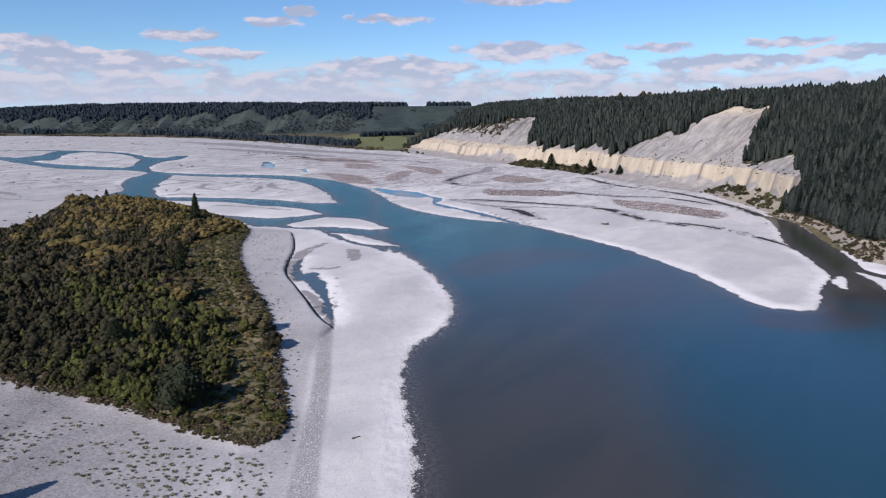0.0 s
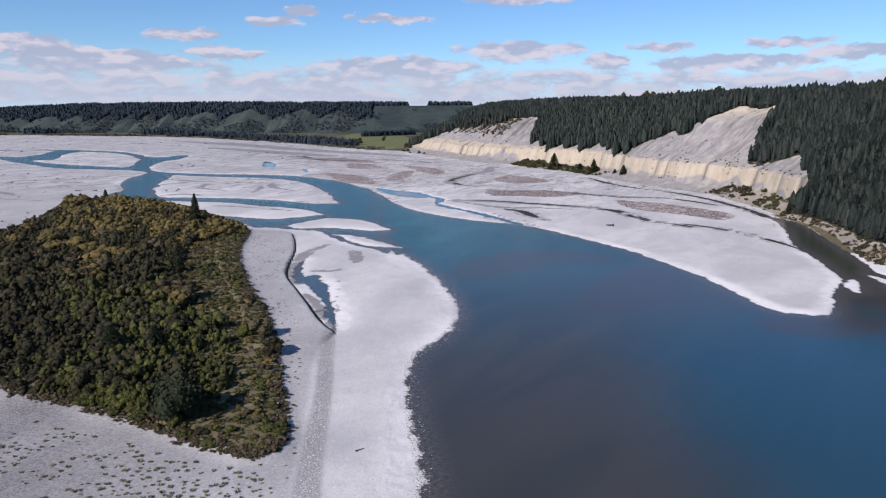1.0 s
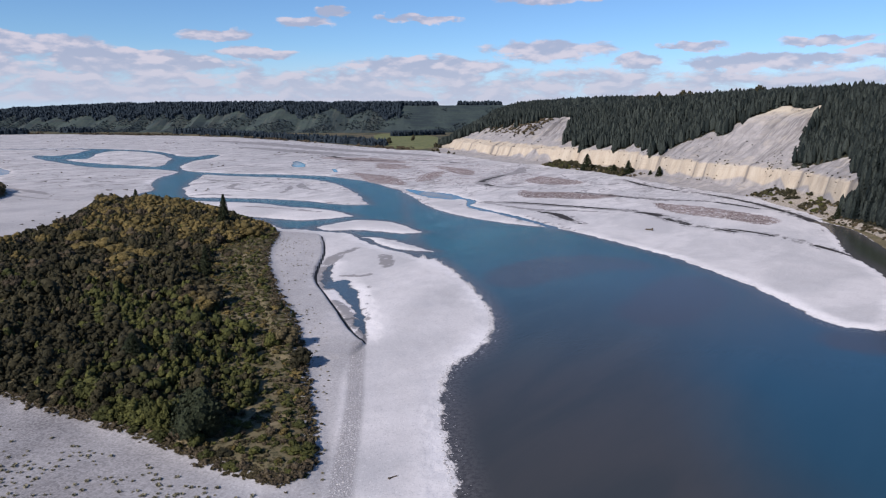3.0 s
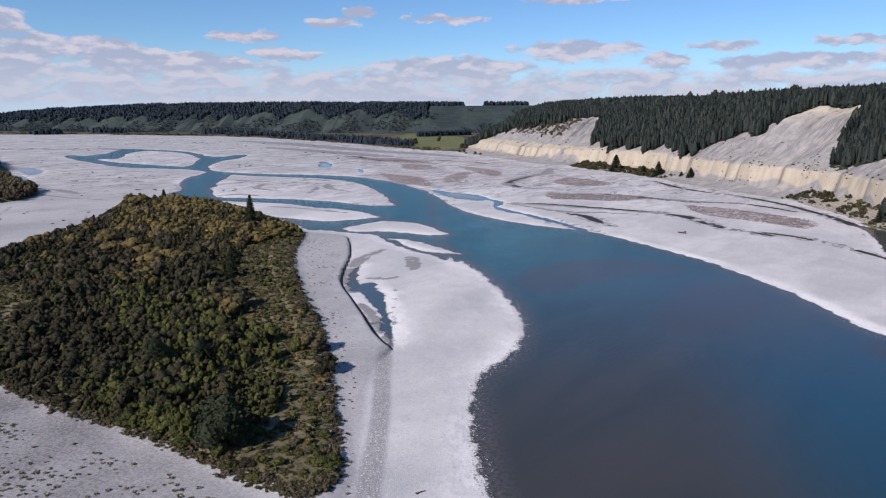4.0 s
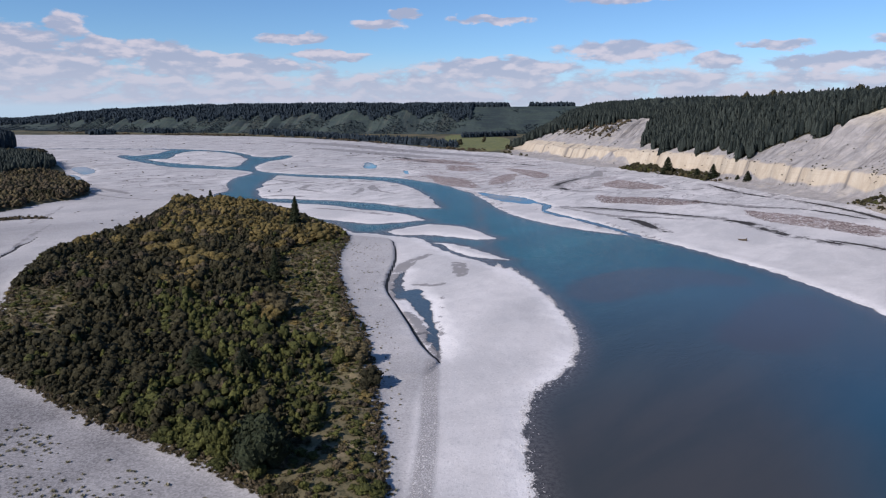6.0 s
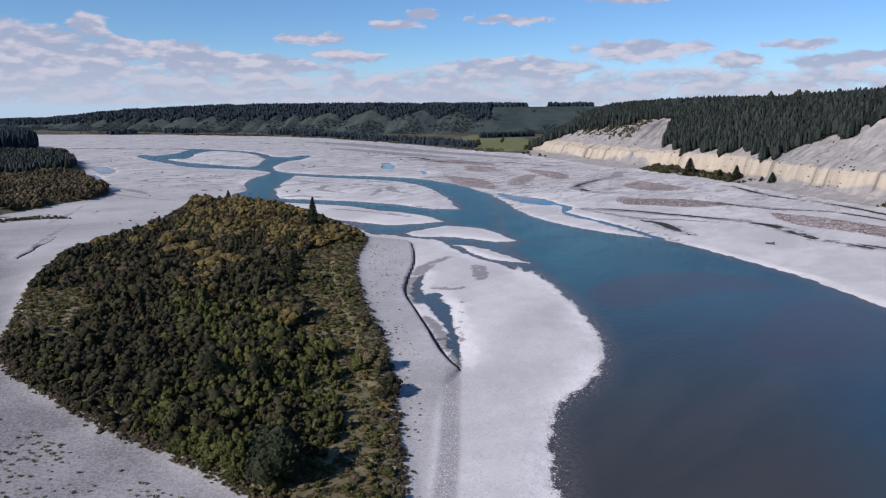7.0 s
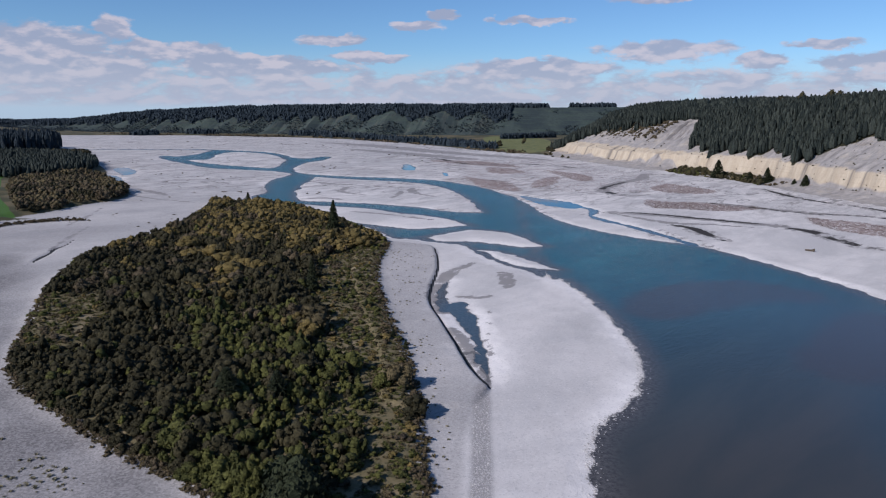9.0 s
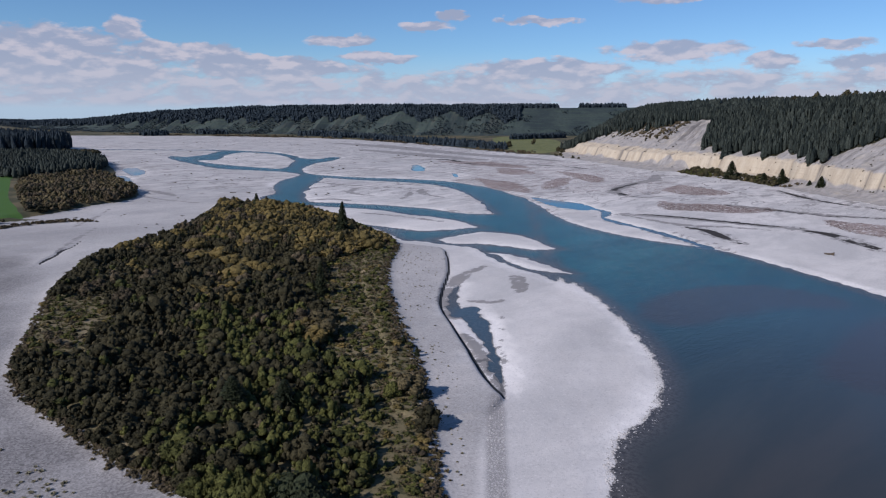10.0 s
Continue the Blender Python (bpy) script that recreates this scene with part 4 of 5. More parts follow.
def pine_crown(rng, sprays, size):
    """A dense conifer crown one metre high, radius about 0.25: boughs of needle sprays on a dark core."""
    verts, tris = [], []
    for k in range(6):
        lo, hi = 0.04 + 0.15 * k, 0.04 + 0.15 * k + 0.22
        f = len(verts)
        verts.append(np.array([0, 0, min(hi, 1.0)]))
        for q in range(8):
            a = 6.283 * q / 8 + k
            r = 0.17 * (1 - lo) ** 0.8 * (0.8 + 0.4 * rng.random())
            verts.append(np.array([r * math.cos(a), r * math.sin(a), lo]))
        tris += [(f, f + 1 + q, f + 1 + (q + 1) % 8) for q in range(8)]
    for k in range(sprays):
        t = 0.03 + 0.95 * rng.random() ** 1.25
        bough = math.floor(rng.random() * 7) * 0.8976 + 2.4 * math.floor(t * 14) + 0.25 * rng.normal()
        r = 0.25 * (1 - t) ** 0.72 * (0.55 + 0.5 * rng.random())
        p = np.array([r * math.cos(bough), r * math.sin(bough), t - 0.12 * r])
        d = np.array([math.cos(bough), math.sin(bough), -0.15]) + 0.35 * rng.normal(size=3)
        d /= np.linalg.norm(d)
        side = np.cross(d, (0, 0, 1)) + 0.4 * rng.normal(size=3)
        side /= np.linalg.norm(side)
        s = size * (0.6 + 0.7 * rng.random()) * (1 - 0.5 * t)
        f = len(verts)
        verts += [p - d * s, p + side * s * 0.7, p + d * s * 1.3, p - side * s * 0.7]
        tris += [(f, f + 1, f + 2), (f, f + 2, f + 3)]
    v = np.array(verts)
    v[:, 2] = np.maximum(v[:, 2], 0.01)
    return v, np.array(tris)


def leafy(rng, lobes, leaves, size, slim=0.3):
    """A shrub crown one metre high and about one across: several rounded lobes, each a lumpy core set with small leaf sprays."""
    verts, tris = [], []
    for k in range(lobes):
        a, r = 6.283 * (k + rng.random()) / lobes, (0.05 if k == 0 else slim * (0.6 + 0.5 * rng.random()))
        cr = 0.20 + 0.10 * rng.random()
        core = cr * 0.85
        ch = (0.70 if k == 0 else 0.25 + 0.35 * rng.random())
        c = np.array([r * math.cos(a), r * math.sin(a), ch])
        f, n = len(verts), 6
        verts.append(c + (0, 0, core * 1.1))
        for ring, (lift, wide) in enumerate(((0.6, 0.75), (-0.1, 1.0), (-0.9, 0.7))):
            for q in range(n):
                b = a + 6.283 * (q + 0.5 * ring) / n
                w = core * wide * (0.8 + 0.35 * rng.random())
                verts.append(c + (w * math.cos(b), w * math.sin(b), core * (lift + 0.2 * rng.normal())))
        for q in range(n):
            e = (q + 1) % n
            tris.append((f, f + 1 + q, f + 1 + e))
            for ring in range(2):
                o = f + 1 + ring * n
                tris += [(o + q, o + n + q, o + e), (o + e, o + n + q, o + n + e)]
        for q in range(leaves):
            w = rng.normal(size=3)
            w /= np.linalg.norm(w)
            w[2] = abs(w[2]) * 1.2 - 0.4
            p = c + w * cr * (0.9 + 0.3 * rng.random())
            n3 = w + 0.5 * rng.normal(size=3)
            n3 /= np.linalg.norm(n3)
            side = np.cross(n3, rng.normal(size=3))
            side /= np.linalg.norm(side) + 1e-9
            up = np.cross(n3, side)
            s = size * (0.6 + 0.8 * rng.random())
            g = len(verts)
            verts += [p - side * s * 0.6, p + up * s * 0.9 + n3 * s * 0.3, p + side * s * 0.6, p - up * s * 0.9 + n3 * s * 0.2]
            tris += [(g, g + 1, g + 2), (g, g + 2, g + 3)]
    v = np.array(verts)
    v[:, 2] = np.maximum(v[:, 2], 0.0)
    return v, np.array(tris)


def tuft(rng, blades):
    """A tussock one metre across: arching blades from one foot."""
    verts, tris = [], []
    for k in range(blades):
        a, r, h = rng.random() * 6.283, 0.2 + 0.3 * rng.random(), 0.2 + 0.3 * rng.random()
        w = 0.11
        d, e = np.array([math.cos(a), math.sin(a), 0]), np.array([-math.sin(a), math.cos(a), 0])
        f = len(verts)
        verts += [d * 0.05 - e * w, d * 0.05 + e * w, d * r * 0.6 + e * w + (0, 0, h), d * r * 0.6 - e * w + (0, 0, h), d * r * 1.2 + (0, 0, h * 0.55)]
        tris += [(f, f + 1, f + 2), (f, f + 2, f + 3), (f + 3, f + 2, f + 4)]
    return np.array(verts), np.array(tris)


def scatter(rng, templates, places, widths, heights):
    """Joins turned and scaled copies of the templates."""
    vs, fs, tone, count = [], [], [], 0
    for p, w, h in zip(places, widths, heights):
        v, f = templates[rng.integers(len(templates))]
        a = rng.random() * 6.283
        c, s = math.cos(a) * w, math.sin(a) * w
        out = np.empty_like(v)
        out[:, 0], out[:, 1], out[:, 2] = v[:, 0] * c - v[:, 1] * s + p[0], v[:, 0] * s + v[:, 1] * c + p[1], v[:, 2] * h + p[2]
        vs.append(out)
        fs.append(f + count)
        tone.append(np.full(len(v), rng.random()))
        count += len(v)
    return np.concatenate(vs), np.concatenate(fs), np.concatenate(tone)


def stuff(name, rng, templates, places, widths, heights, mat, label, category):
    if not len(places):
        return None
    v, f, tone = scatter(rng, templates, places, widths, heights)
    return tagged(new(name, fast_mesh(name, v, f, mat, mat not in (HAZY_PINE, GREEN_PINE), tone=tone)), label, category, kind="stuff")


def trunk_mesh(name, height, radius, sides=6):
    bm = bmesh.new()
    rings = []
    for k, (z, r) in enumerate(((-0.4, 1.25), (0.4, 1.0), (height * 0.5, 0.7), (height, 0.15))):
        rings.append([bm.verts.new((radius * r * math.cos(a) + 0.02 * k * height * 0.1, radius * r * math.sin(a), z)) for a in np.arange(sides) * 6.283 / sides])
    for lo, hi in zip(rings, rings[1:]):
        for j in range(sides):
            bm.faces.new((lo[j], lo[(j + 1) % sides], hi[(j + 1) % sides], hi[j]))
    bm.faces.new(rings[-1])
    mesh = bpy.data.meshes.new(name)
    bm.to_mesh(mesh)
    bm.free()
    mesh.materials.append(BARK)
    return mesh


def plant(name, crown, mat, height, width, trunk_height, trunk_radius, label, category, group):
    """One plant: an Empty at its foot with a trunk and a crown."""
    root = tagged(new(name), label, category, group)
    root.empty_display_size = 0.3
    v, f = crown
    body = new("crown", fast_mesh(name + "_crown", v * np.array([width, width, height]), f, mat, mat not in (PINE, GREEN_PINE)))
    stem = new("trunk", trunk_mesh(name + "_trunk", trunk_height, trunk_radius))
    body.parent = stem.parent = root
    return root


def place_copies(root, rng, spots, low, high):
    for k, p in enumerate(spots):
        m = pose(p[0], p[1], p[2] - 0.05, 0, 0, rng.random() * 360)
        size = low + (high - low) * rng.random()
        if k == 0:
            root.matrix_basis = m @ Matrix.Scale(size, 4)
        else:
            copy = copy_thing(root, m)
            copy.matrix_basis = m @ Matrix.Scale(size, 4)


def fill(rng, polygon, spacing, margin=0.0, steps=5):
    """Plan points spread over a polygon about a spacing apart."""
    line = smooth_line(polygon, True, steps)
    lo, hi = line.min(0), line.max(0)
    gx, gy = np.meshgrid(np.arange(lo[0], hi[0], spacing), np.arange(lo[1], hi[1], spacing))
    xy = np.column_stack([gx.ravel(), gy.ravel()]) + rng.uniform(-0.45, 0.45, (gx.size, 2)) * spacing
    return xy[line_distance(xy, line, True, 30) < -margin]


rng = np.random.default_rng(4)
PINES_FINE = [pine_crown(rng, 260, 0.075) for k in range(4)]
PINES_MID = [pine_mass(rng) for k in range(11)] + [conifer(rng, 4, 8, 0.9) for k in range(4)]
PINES_FAR = [conifer(rng, 3, 6) for k in range(4)]
SHRUBS_FINE = [leafy(rng, 5 + k % 4, 46, 0.07, 0.22 + 0.05 * (k % 4)) for k in range(6)]
SHRUBS_MID = [leafy(rng, 3 + k % 3, 9 - (k % 4), 0.12 + 0.015 * (k % 3), 0.18 + 0.06 * (k % 5)) for k in range(16)]
SHRUBS_FAR = [leafy(rng, 2, 6, 0.2) for k in range(5)]
SHRUBS_LIGHT = [leafy(rng, 3 + k % 2, 6, 0.15, 0.25) for k in range(6)]
SPECKS = [leafy(rng, 1, 2, 0.3) for k in range(4)]
TUFTS = [tuft(rng, 14) for k in range(5)]


def thin(p, gap):
    """Numbers of the points that keep to one in each square of that side."""
    taken, kept = set(), []
    for k, q in enumerate(p):
        key = (int(q[0] // gap), int(q[1] // gap))
        if key not in taken:
            taken.add(key)
            kept.append(k)
    return np.array(kept, int)


# pines of the river terrace
def terrace_woods(n, low, high, first, last, gap):
    ui = rng.integers(int(first * SUB), int(last * SUB), n)
    f = rng.uniform(low, high, n)
    p = terrace_surface(ui, f, base, crest, u_all)
    bare = bare_height(ui, p[:, :2])
    keep = (p[:, 2] > bare + 0.5) | (f > 2.5)
    keep &= ~((np.hypot(p[:, 0] - 228, p[:, 1] - 783) < 7) & (f < 1))
    keep &= ~((np.hypot(p[:, 0] - 238, p[:, 1] - 770) < 5) & (f < 1))
    open_wood = step(u_all[ui], 18.2, 18.5) * (1 - step(u_all[ui], 19.9, 20.3)) * (f < 0.97)
    keep &= rng.random(n) > 0.9 * open_wood * step(lattice(p[:, :2], 22, 65), -0.45, 0.1)
    p = p[keep]
    return p[thin(p, gap)]


side = terrace_woods(150000, 0.02, 1.0, 3.0, 21.5, 2.8)
top = terrace_woods(40000, 1.5, 70.0, 3.0, 22.5, 3.3)
rear = terrace_woods(12000, 70.0, 330.0, 1.0, 22.8, 8.0)
near = (side[:, 1] > 285) & (side[:, 1] < 500) & (side[:, 0] < 290) & (side[:, 2] < 40)
near &= np.cumsum(near) <= 280
h = rng.normal(14.0, 1.7, len(side)) * (1 + 0.16 * lattice(side[:, :2], 34, 63))
stuff("pine_forest", rng, PINES_MID, side[~near] - (0, 0, 0.5), (h * rng.uniform(0.55, 0.85, len(side)))[~near], h[~near], PINE,
      "dense dark green pine plantation on the terrace side", "pine forest")
h = rng.normal(14.2, 1.5, len(top)) * (1 + 0.15 * lattice(top[:, :2], 40, 64))
stuff("plateau_pine_forest", rng, PINES_MID, top - (0, 0, 0.5), h * rng.uniform(0.55, 0.9, len(top)), h, PINE, "dense dark pine plantation along the terrace crest", "pine forest")
h = rng.normal(17.0, 2.0, len(rear))
stuff("upper_pine_forest", rng, PINES_FAR, rear - (0, 0, 0.5), h * 1.5, h, PINE, "dark pine plantation on the terrace plateau", "pine forest")
spots = side[near]
for k, crown in enumerate(PINES_FINE):
    root = plant("pine_tree", crown, PINE, 14.5, 10.5, 6, 0.22, "dark green pine on the steep river terrace", "pine tree", "pines on the terrace side")
    place_copies(root, rng, spots[k::4], 0.8, 1.15)

# broad trees standing above the plantation
for k, (u, back) in enumerate(((15.6, 40), (15.9, 48), (16.3, 36), (17.2, 60), (14.4, 55), (14.6, 70))):
    q = terrace_surface(np.array([int(u * SUB)]), np.array([1.0 + back]), base, crest, u_all)[0]
    root = plant("broad_tree", SHRUBS_FINE[k % 6], DARK_LEAF, 21 + k % 3, 17, 6, 0.4, "broad dark tree above the pine plantation", "tree", "broad trees on the plateau")
    root.matrix_basis = pose(*q, 0, 0, 60 * k)

# pines of the far terrace
n = 26000
s = rng.uniform(0.5, 9.0, n)
f = np.where(rng.random(n) < 0.6, rng.uniform(0.25, 1.0, n), 1 + rng.uniform(0, 110, n))
q = far_surface(s, f)
x = q[:, 0]
line = 0.43 + 0.52 * spur(x) + 0.05 * lattice(q[:, :2], 40, 70)
share = q[:, 2] / np.interp(s, np.arange(len(FAR_TOP)), FAR_TOP)
keep = (share > line) & (x < -230)
keep |= (f > 2) & (f < 60) & (x >= -230) & (x < -120)
keep |= (f > 20) & (f < 60) & ((x > -55) & (x < 90) | (x > 190) & (x < 380))
keep &= ~((np.abs(x + 560 - (f - 1) * 2) < 120) & (f > 14) & (f < 40))
q = q[keep]
q = q[thin(q, 6.0)]
h = rng.uniform(11, 17, len(q)) * (1 + 0.22 * lattice(q[:, :2], 45, 73))
stuff("far_pine_forest", rng, PINES_FAR, q - (0, 0, 0.5), h * 2.0, h, HAZY_PINE, "dark pine plantation along the distant terrace crest", "pine forest")
s, f = rng.uniform(0.5, 9.5, 26000), rng.uniform(0.0, 0.9, 26000)
q = far_surface(s, f)
q = q[(lattice(q[:, :2], 50, 74) + 0.3 * lattice(q[:, :2], 12, 75) > -0.2 + 0.25 * f + 0.3 * step(q[:, 0], -330, -230))]
q = q[thin(q, 6.0)]
h = rng.uniform(1.5, 4, len(q))
stuff("hillside_scrub", rng, SPECKS, q - (0, 0, 0.3), h * 3.0, h, HAZY_PINE, "low dark scrub on the distant terrace scarp", "scrub")

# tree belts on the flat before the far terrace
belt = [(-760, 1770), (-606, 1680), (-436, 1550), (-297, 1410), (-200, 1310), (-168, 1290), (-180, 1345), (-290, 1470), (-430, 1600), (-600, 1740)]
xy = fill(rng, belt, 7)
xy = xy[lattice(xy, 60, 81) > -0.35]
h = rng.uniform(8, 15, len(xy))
stuff("far_tree_belt", rng, PINES_FAR, np.column_stack([xy, ground_height(xy)]), h * 1.9, h, HAZY_PINE, "belt of dark trees on the river flat", "trees")
for clump in ([(-1212, 1705), (-1172, 1740), (-1133, 1728), (-1170, 1695)], [(-1098, 1800), (-1050, 1830), (-1005, 1812), (-1050, 1785)], [(-782, 1780), (-725, 1815), (-675, 1800), (-725, 1765)]):
    xy = fill(rng, clump, 6)
    h = rng.uniform(9, 17, len(xy))
    stuff("far_tree_clump", rng, PINES_FAR, np.column_stack([xy, ground_height(xy)]), h * 1.9, h, HAZY_PINE, "clump of dark trees on the far river flat", "trees")
fringe = [(-1300, 1690), (-1084, 1745), (-830, 1748), (-606, 1660), (-436, 1530), (-297, 1390), (-190, 1280), (-100, 1205), (-150, 1225), (-300, 1395), (-450, 1560), (-640, 1690), (-840, 1725), (-1090, 1725)]
xy = fill(rng, fringe, 7)
xy = xy[lattice(xy, 35, 82) > -0.2]
h = rng.uniform(2.5, 6, len(xy))
stuff("river_edge_scrub", rng, SHRUBS_FAR, np.column_stack([xy, ground_height(xy)]), h * 2, h, BROWN_LEAF, "brown willow scrub along the edge of the riverbed", "scrub")
shelter = [(-205, 1765), (-100, 1900), (-90, 1890), (-195, 1755)]
xy = fill(rng, shelter, 5, 0, 2)
h = rng.uniform(13, 16, len(xy))
stuff("shelter_belt", rng, PINES_FAR, np.column_stack([xy, ground_height(xy)]), h * 1.6, h, HAZY_PINE, "clipped dark shelter belt beside green fields", "hedge")
for k, (px, py, ph, pw) in enumerate(((-132, 1490, 15, 10), (-165, 1335, 14, 14), (-70, 1240, 10, 8), (-62, 1215, 8, 9), (-215, 1345, 11, 13))):
    root = plant("field_tree", SHRUBS_FINE[k % 6], DARK_LEAF, ph, pw, 3, 0.3, "dark rounded tree beside the fields", "tree", "field trees")
    root.matrix_basis = pose(px, py, float(ground_height([(px, py)])[0]), 0, 0, 40 * k)

# woods beside the river flat
front = [(-760, 740), (-600, 630), (-548, 622), (-538, 690), (-560, 740), (-620, 820), (-720, 890), (-850, 880)]
xy = fill(rng, front, 5)
h = rng.uniform(9, 13, len(xy))
stuff("riverside_pine_wood", rng, PINES_MID, np.column_stack([xy, ground_height(xy)]), h, h, PINE, "dark pine wood beside the gravel flats", "pine wood")
back_wood = [(-1200, 900), (-900, 860), (-812, 930), (-830, 985), (-950, 1120), (-1300, 1150)]
xy = fill(rng, back_wood, 7)
h = rng.uniform(27, 33, len(xy))
stuff("tall_riverside_wood", rng, PINES_MID, np.column_stack([xy, ground_height(xy)]), h * 0.55, h, HAZY_PINE, "tall dark wood behind the pine plantation", "wood")
point = [(-800, 960), (-770, 985), (-740, 960), (-752, 940), (-780, 940)]
xy = fill(rng, point, 6)
h = rng.uniform(6, 10, len(xy))
stuff("riverside_scrub", rng, SHRUBS_FAR, np.column_stack([xy, ground_height(xy)]), h * 1.4, h, DARK_LEAF, "dark scrub at the foot of the tall wood", "scrub")
thicket = [(-376, 432), (-367, 448), (-370, 485), (-365, 508), (-379, 548), (-415, 588), (-488, 662), (-536, 694), (-592, 702), (-533, 600), (-516, 574), (-471, 524), (-419, 474)]
xy = fill(rng, thicket, 3.6)
h = rng.uniform(3.2, 7.5, len(xy)) * (0.9 + 0.4 * lattice(xy, 16, 84)) * (0.95 + 0.4 * lattice(xy, 30, 85))
tone = lattice(xy, 20, 86) + 0.5 * (rng.random(len(xy)) - 0.5)
for mat, low, high, label in ((WILLOW_LEAF, 0.0, 9, "olive brown willow thicket beside the green paddock"), (BROWN_LEAF, -0.35, 0.0, "brown willow thicket beside the green paddock"), (DARK_LEAF, -9, -0.35, "dark shrubs within the willow thicket")):
    here = (tone > low) & (tone <= high)
    stuff("willow_thicket", rng, SHRUBS_LIGHT, np.column_stack([xy, ground_height(xy)])[here], h[here] * 1.15, h[here], mat, label, "thicket")
hedge = smooth_line([(-600, 575), (-500, 470), (-440, 425), (-385, 400), (-365, 398)], False, 30)
xy = hedge + rng.uniform(-2, 2, hedge.shape)
h = rng.uniform(2, 4, len(xy))
stuff("paddock_hedge", rng, SHRUBS_MID, np.column_stack([xy, ground_height(xy)]), h * 1.4, h, DARK_LEAF, "dark hedge along the green paddock", "hedge")

# shrubs of the island
xy = fill(rng, ISLAND, 2.55, 0.4)
z = ground_height(xy)
x, y = xy[:, 0], xy[:, 1]
line = smooth_line(ISLAND, True, 5)
inner = -line_distance(xy, line, True, 60)
mix, clump, patchy = lattice(xy, 38, 91), lattice(xy, 11, 92), lattice(xy, 22, 94)
west = (x < -158) & (y < 262) & (y > 205) & (inner < 22 + 8 * patchy)
east = line_distance(xy, smooth_line([(-40, 130), (-40, 161), (-49, 190), (-60, 224), (-79, 270), (-100, 330), (-113, 389)], False, 5), False, 80)
open_ground = (east < 12 + 9 * patchy + 18 * step(y, 205, 245) - 18 * step(y, 335, 370) + 9 * (1 - step(y, 150, 172))) & (y < 385) | west | (0.7 * patchy + 0.8 * clump > 0.78)
shade_strip = line_distance(xy, np.array([(-54.0, 150.0), (-44.0, 169.0)]), False, 20) < 5
open_ground |= shade_strip
pick = rng.random(len(xy))
gold = 0.5 * mix + (y - 425) / 260 + 2.2 * patchy + 0.7 * clump + 0.3 * (pick - 0.5)
kind = np.where((gold > 0.34) & (y > 235), 2, np.where((east < 52 + 30 * patchy) & (y < 262) & (pick < 0.85), 1, 0))
kind = np.where((kind == 0) & (pick < 0.07), 1, kind)
kind = np.where((kind == 2) & (rng.random(len(xy)) < 0.15), 0, kind)
kind = np.where((kind == 2) & (rng.random(len(xy)) < 0.15), 3, kind)
kind = np.where((clump > 0.45) & (rng.random(len(xy)) < 0.45), 3, kind)
kind = np.where(open_ground, rng.choice(4, len(xy), p=(0.1, 0.5, 0.2, 0.2)), kind)
dense = ~open_ground & (rng.random(len(xy)) < np.where(kind == 2, 0.5, 0.93)) | open_ground & (rng.random(len(xy)) < 0.78)
turf = xy[open_ground]
xy, z, kind, open_ground, inner, clump, mix, patchy = (a[dense] for a in (xy, z, kind, open_ground, inner, clump, mix, patchy))
rough = 0.8 * patchy + 0.5 * lattice(xy, 8, 93)
h = np.where(open_ground, rng.uniform(0.5, 1.7, len(xy)), np.minimum(rng.uniform(2.2, 4.0, len(xy)) * np.maximum(1.1 + 1.05 * rough, 0.35), 1.5 + inner * 0.6))
h = np.where((kind == 3) & ~open_ground, h * 0.7, h)
h = np.where(~open_ground & (rng.random(len(xy)) < 0.04), h * 1.6, h)
w = np.where(open_ground, h * 1.9, np.where(kind == 2, 2.8 + 0.8 * h, 1.9 + 0.5 * h)) * rng.choice((0.7, 0.95, 1.1, 1.6), len(xy), p=(0.3, 0.35, 0.2, 0.15))
near = np.zeros(len(xy), bool)
near[np.argsort(xy[:, 1] + 0.3 * xy[:, 0])[:130]] = True
for k, (mat, name, label) in enumerate(((DARK_LEAF, "dark_shrubs", "dark evergreen shrub thicket on the gravel island"), (GREEN_LEAF, "green_shrubs", "bright green shrub thicket on the gravel island"),
                                        (GOLD_LEAF, "golden_willows", "golden olive willow thicket on the gravel island"), (BROWN_LEAF, "brown_scrub", "brown bare-twigged scrub on the gravel island"))):
    here = (kind == k) & ~near
    stuff(name, rng, SHRUBS_MID, np.column_stack([xy, z - 0.1])[here], w[here], h[here], mat, label, "shrubs")
    for j in range(3):
        mine = np.flatnonzero((kind == k) & near)[j::3]
        if len(mine):
            root = plant("shrub", SHRUBS_FINE[(k + 2 * j) % 6], mat, 1.0, 1.0, 0.4, 0.03, label.replace("thicket ", "").replace("scrub", "shrub"), "shrub", "shrubs of the island")
            for i, m in enumerate(mine):
                spot = pose(xy[m, 0], xy[m, 1], z[m] - 0.1, 0, 0, rng.random() * 360)
                item = root if i == 0 else copy_thing(root, spot)
                item.matrix_basis = spot @ Matrix.Diagonal((w[m], w[m], h[m], 1))

for mat, name, seed, label in ((WILLOW_LEAF, "dry_grass", 0, "dry straw-coloured grass between the island shrubs"), (GREEN_LEAF, "low_herbs", 1, "low yellow-green herbs between the island shrubs")):
    q = np.concatenate([turf + rng.uniform(-1.4, 1.4, turf.shape) for k in range(3 - seed)])
    size = rng.uniform(0.5, 1.3, len(q))
    stuff(name, rng, TUFTS, np.column_stack([q, ground_height(q)]), size * 1.3, size * 0.7, mat, label, "grass")

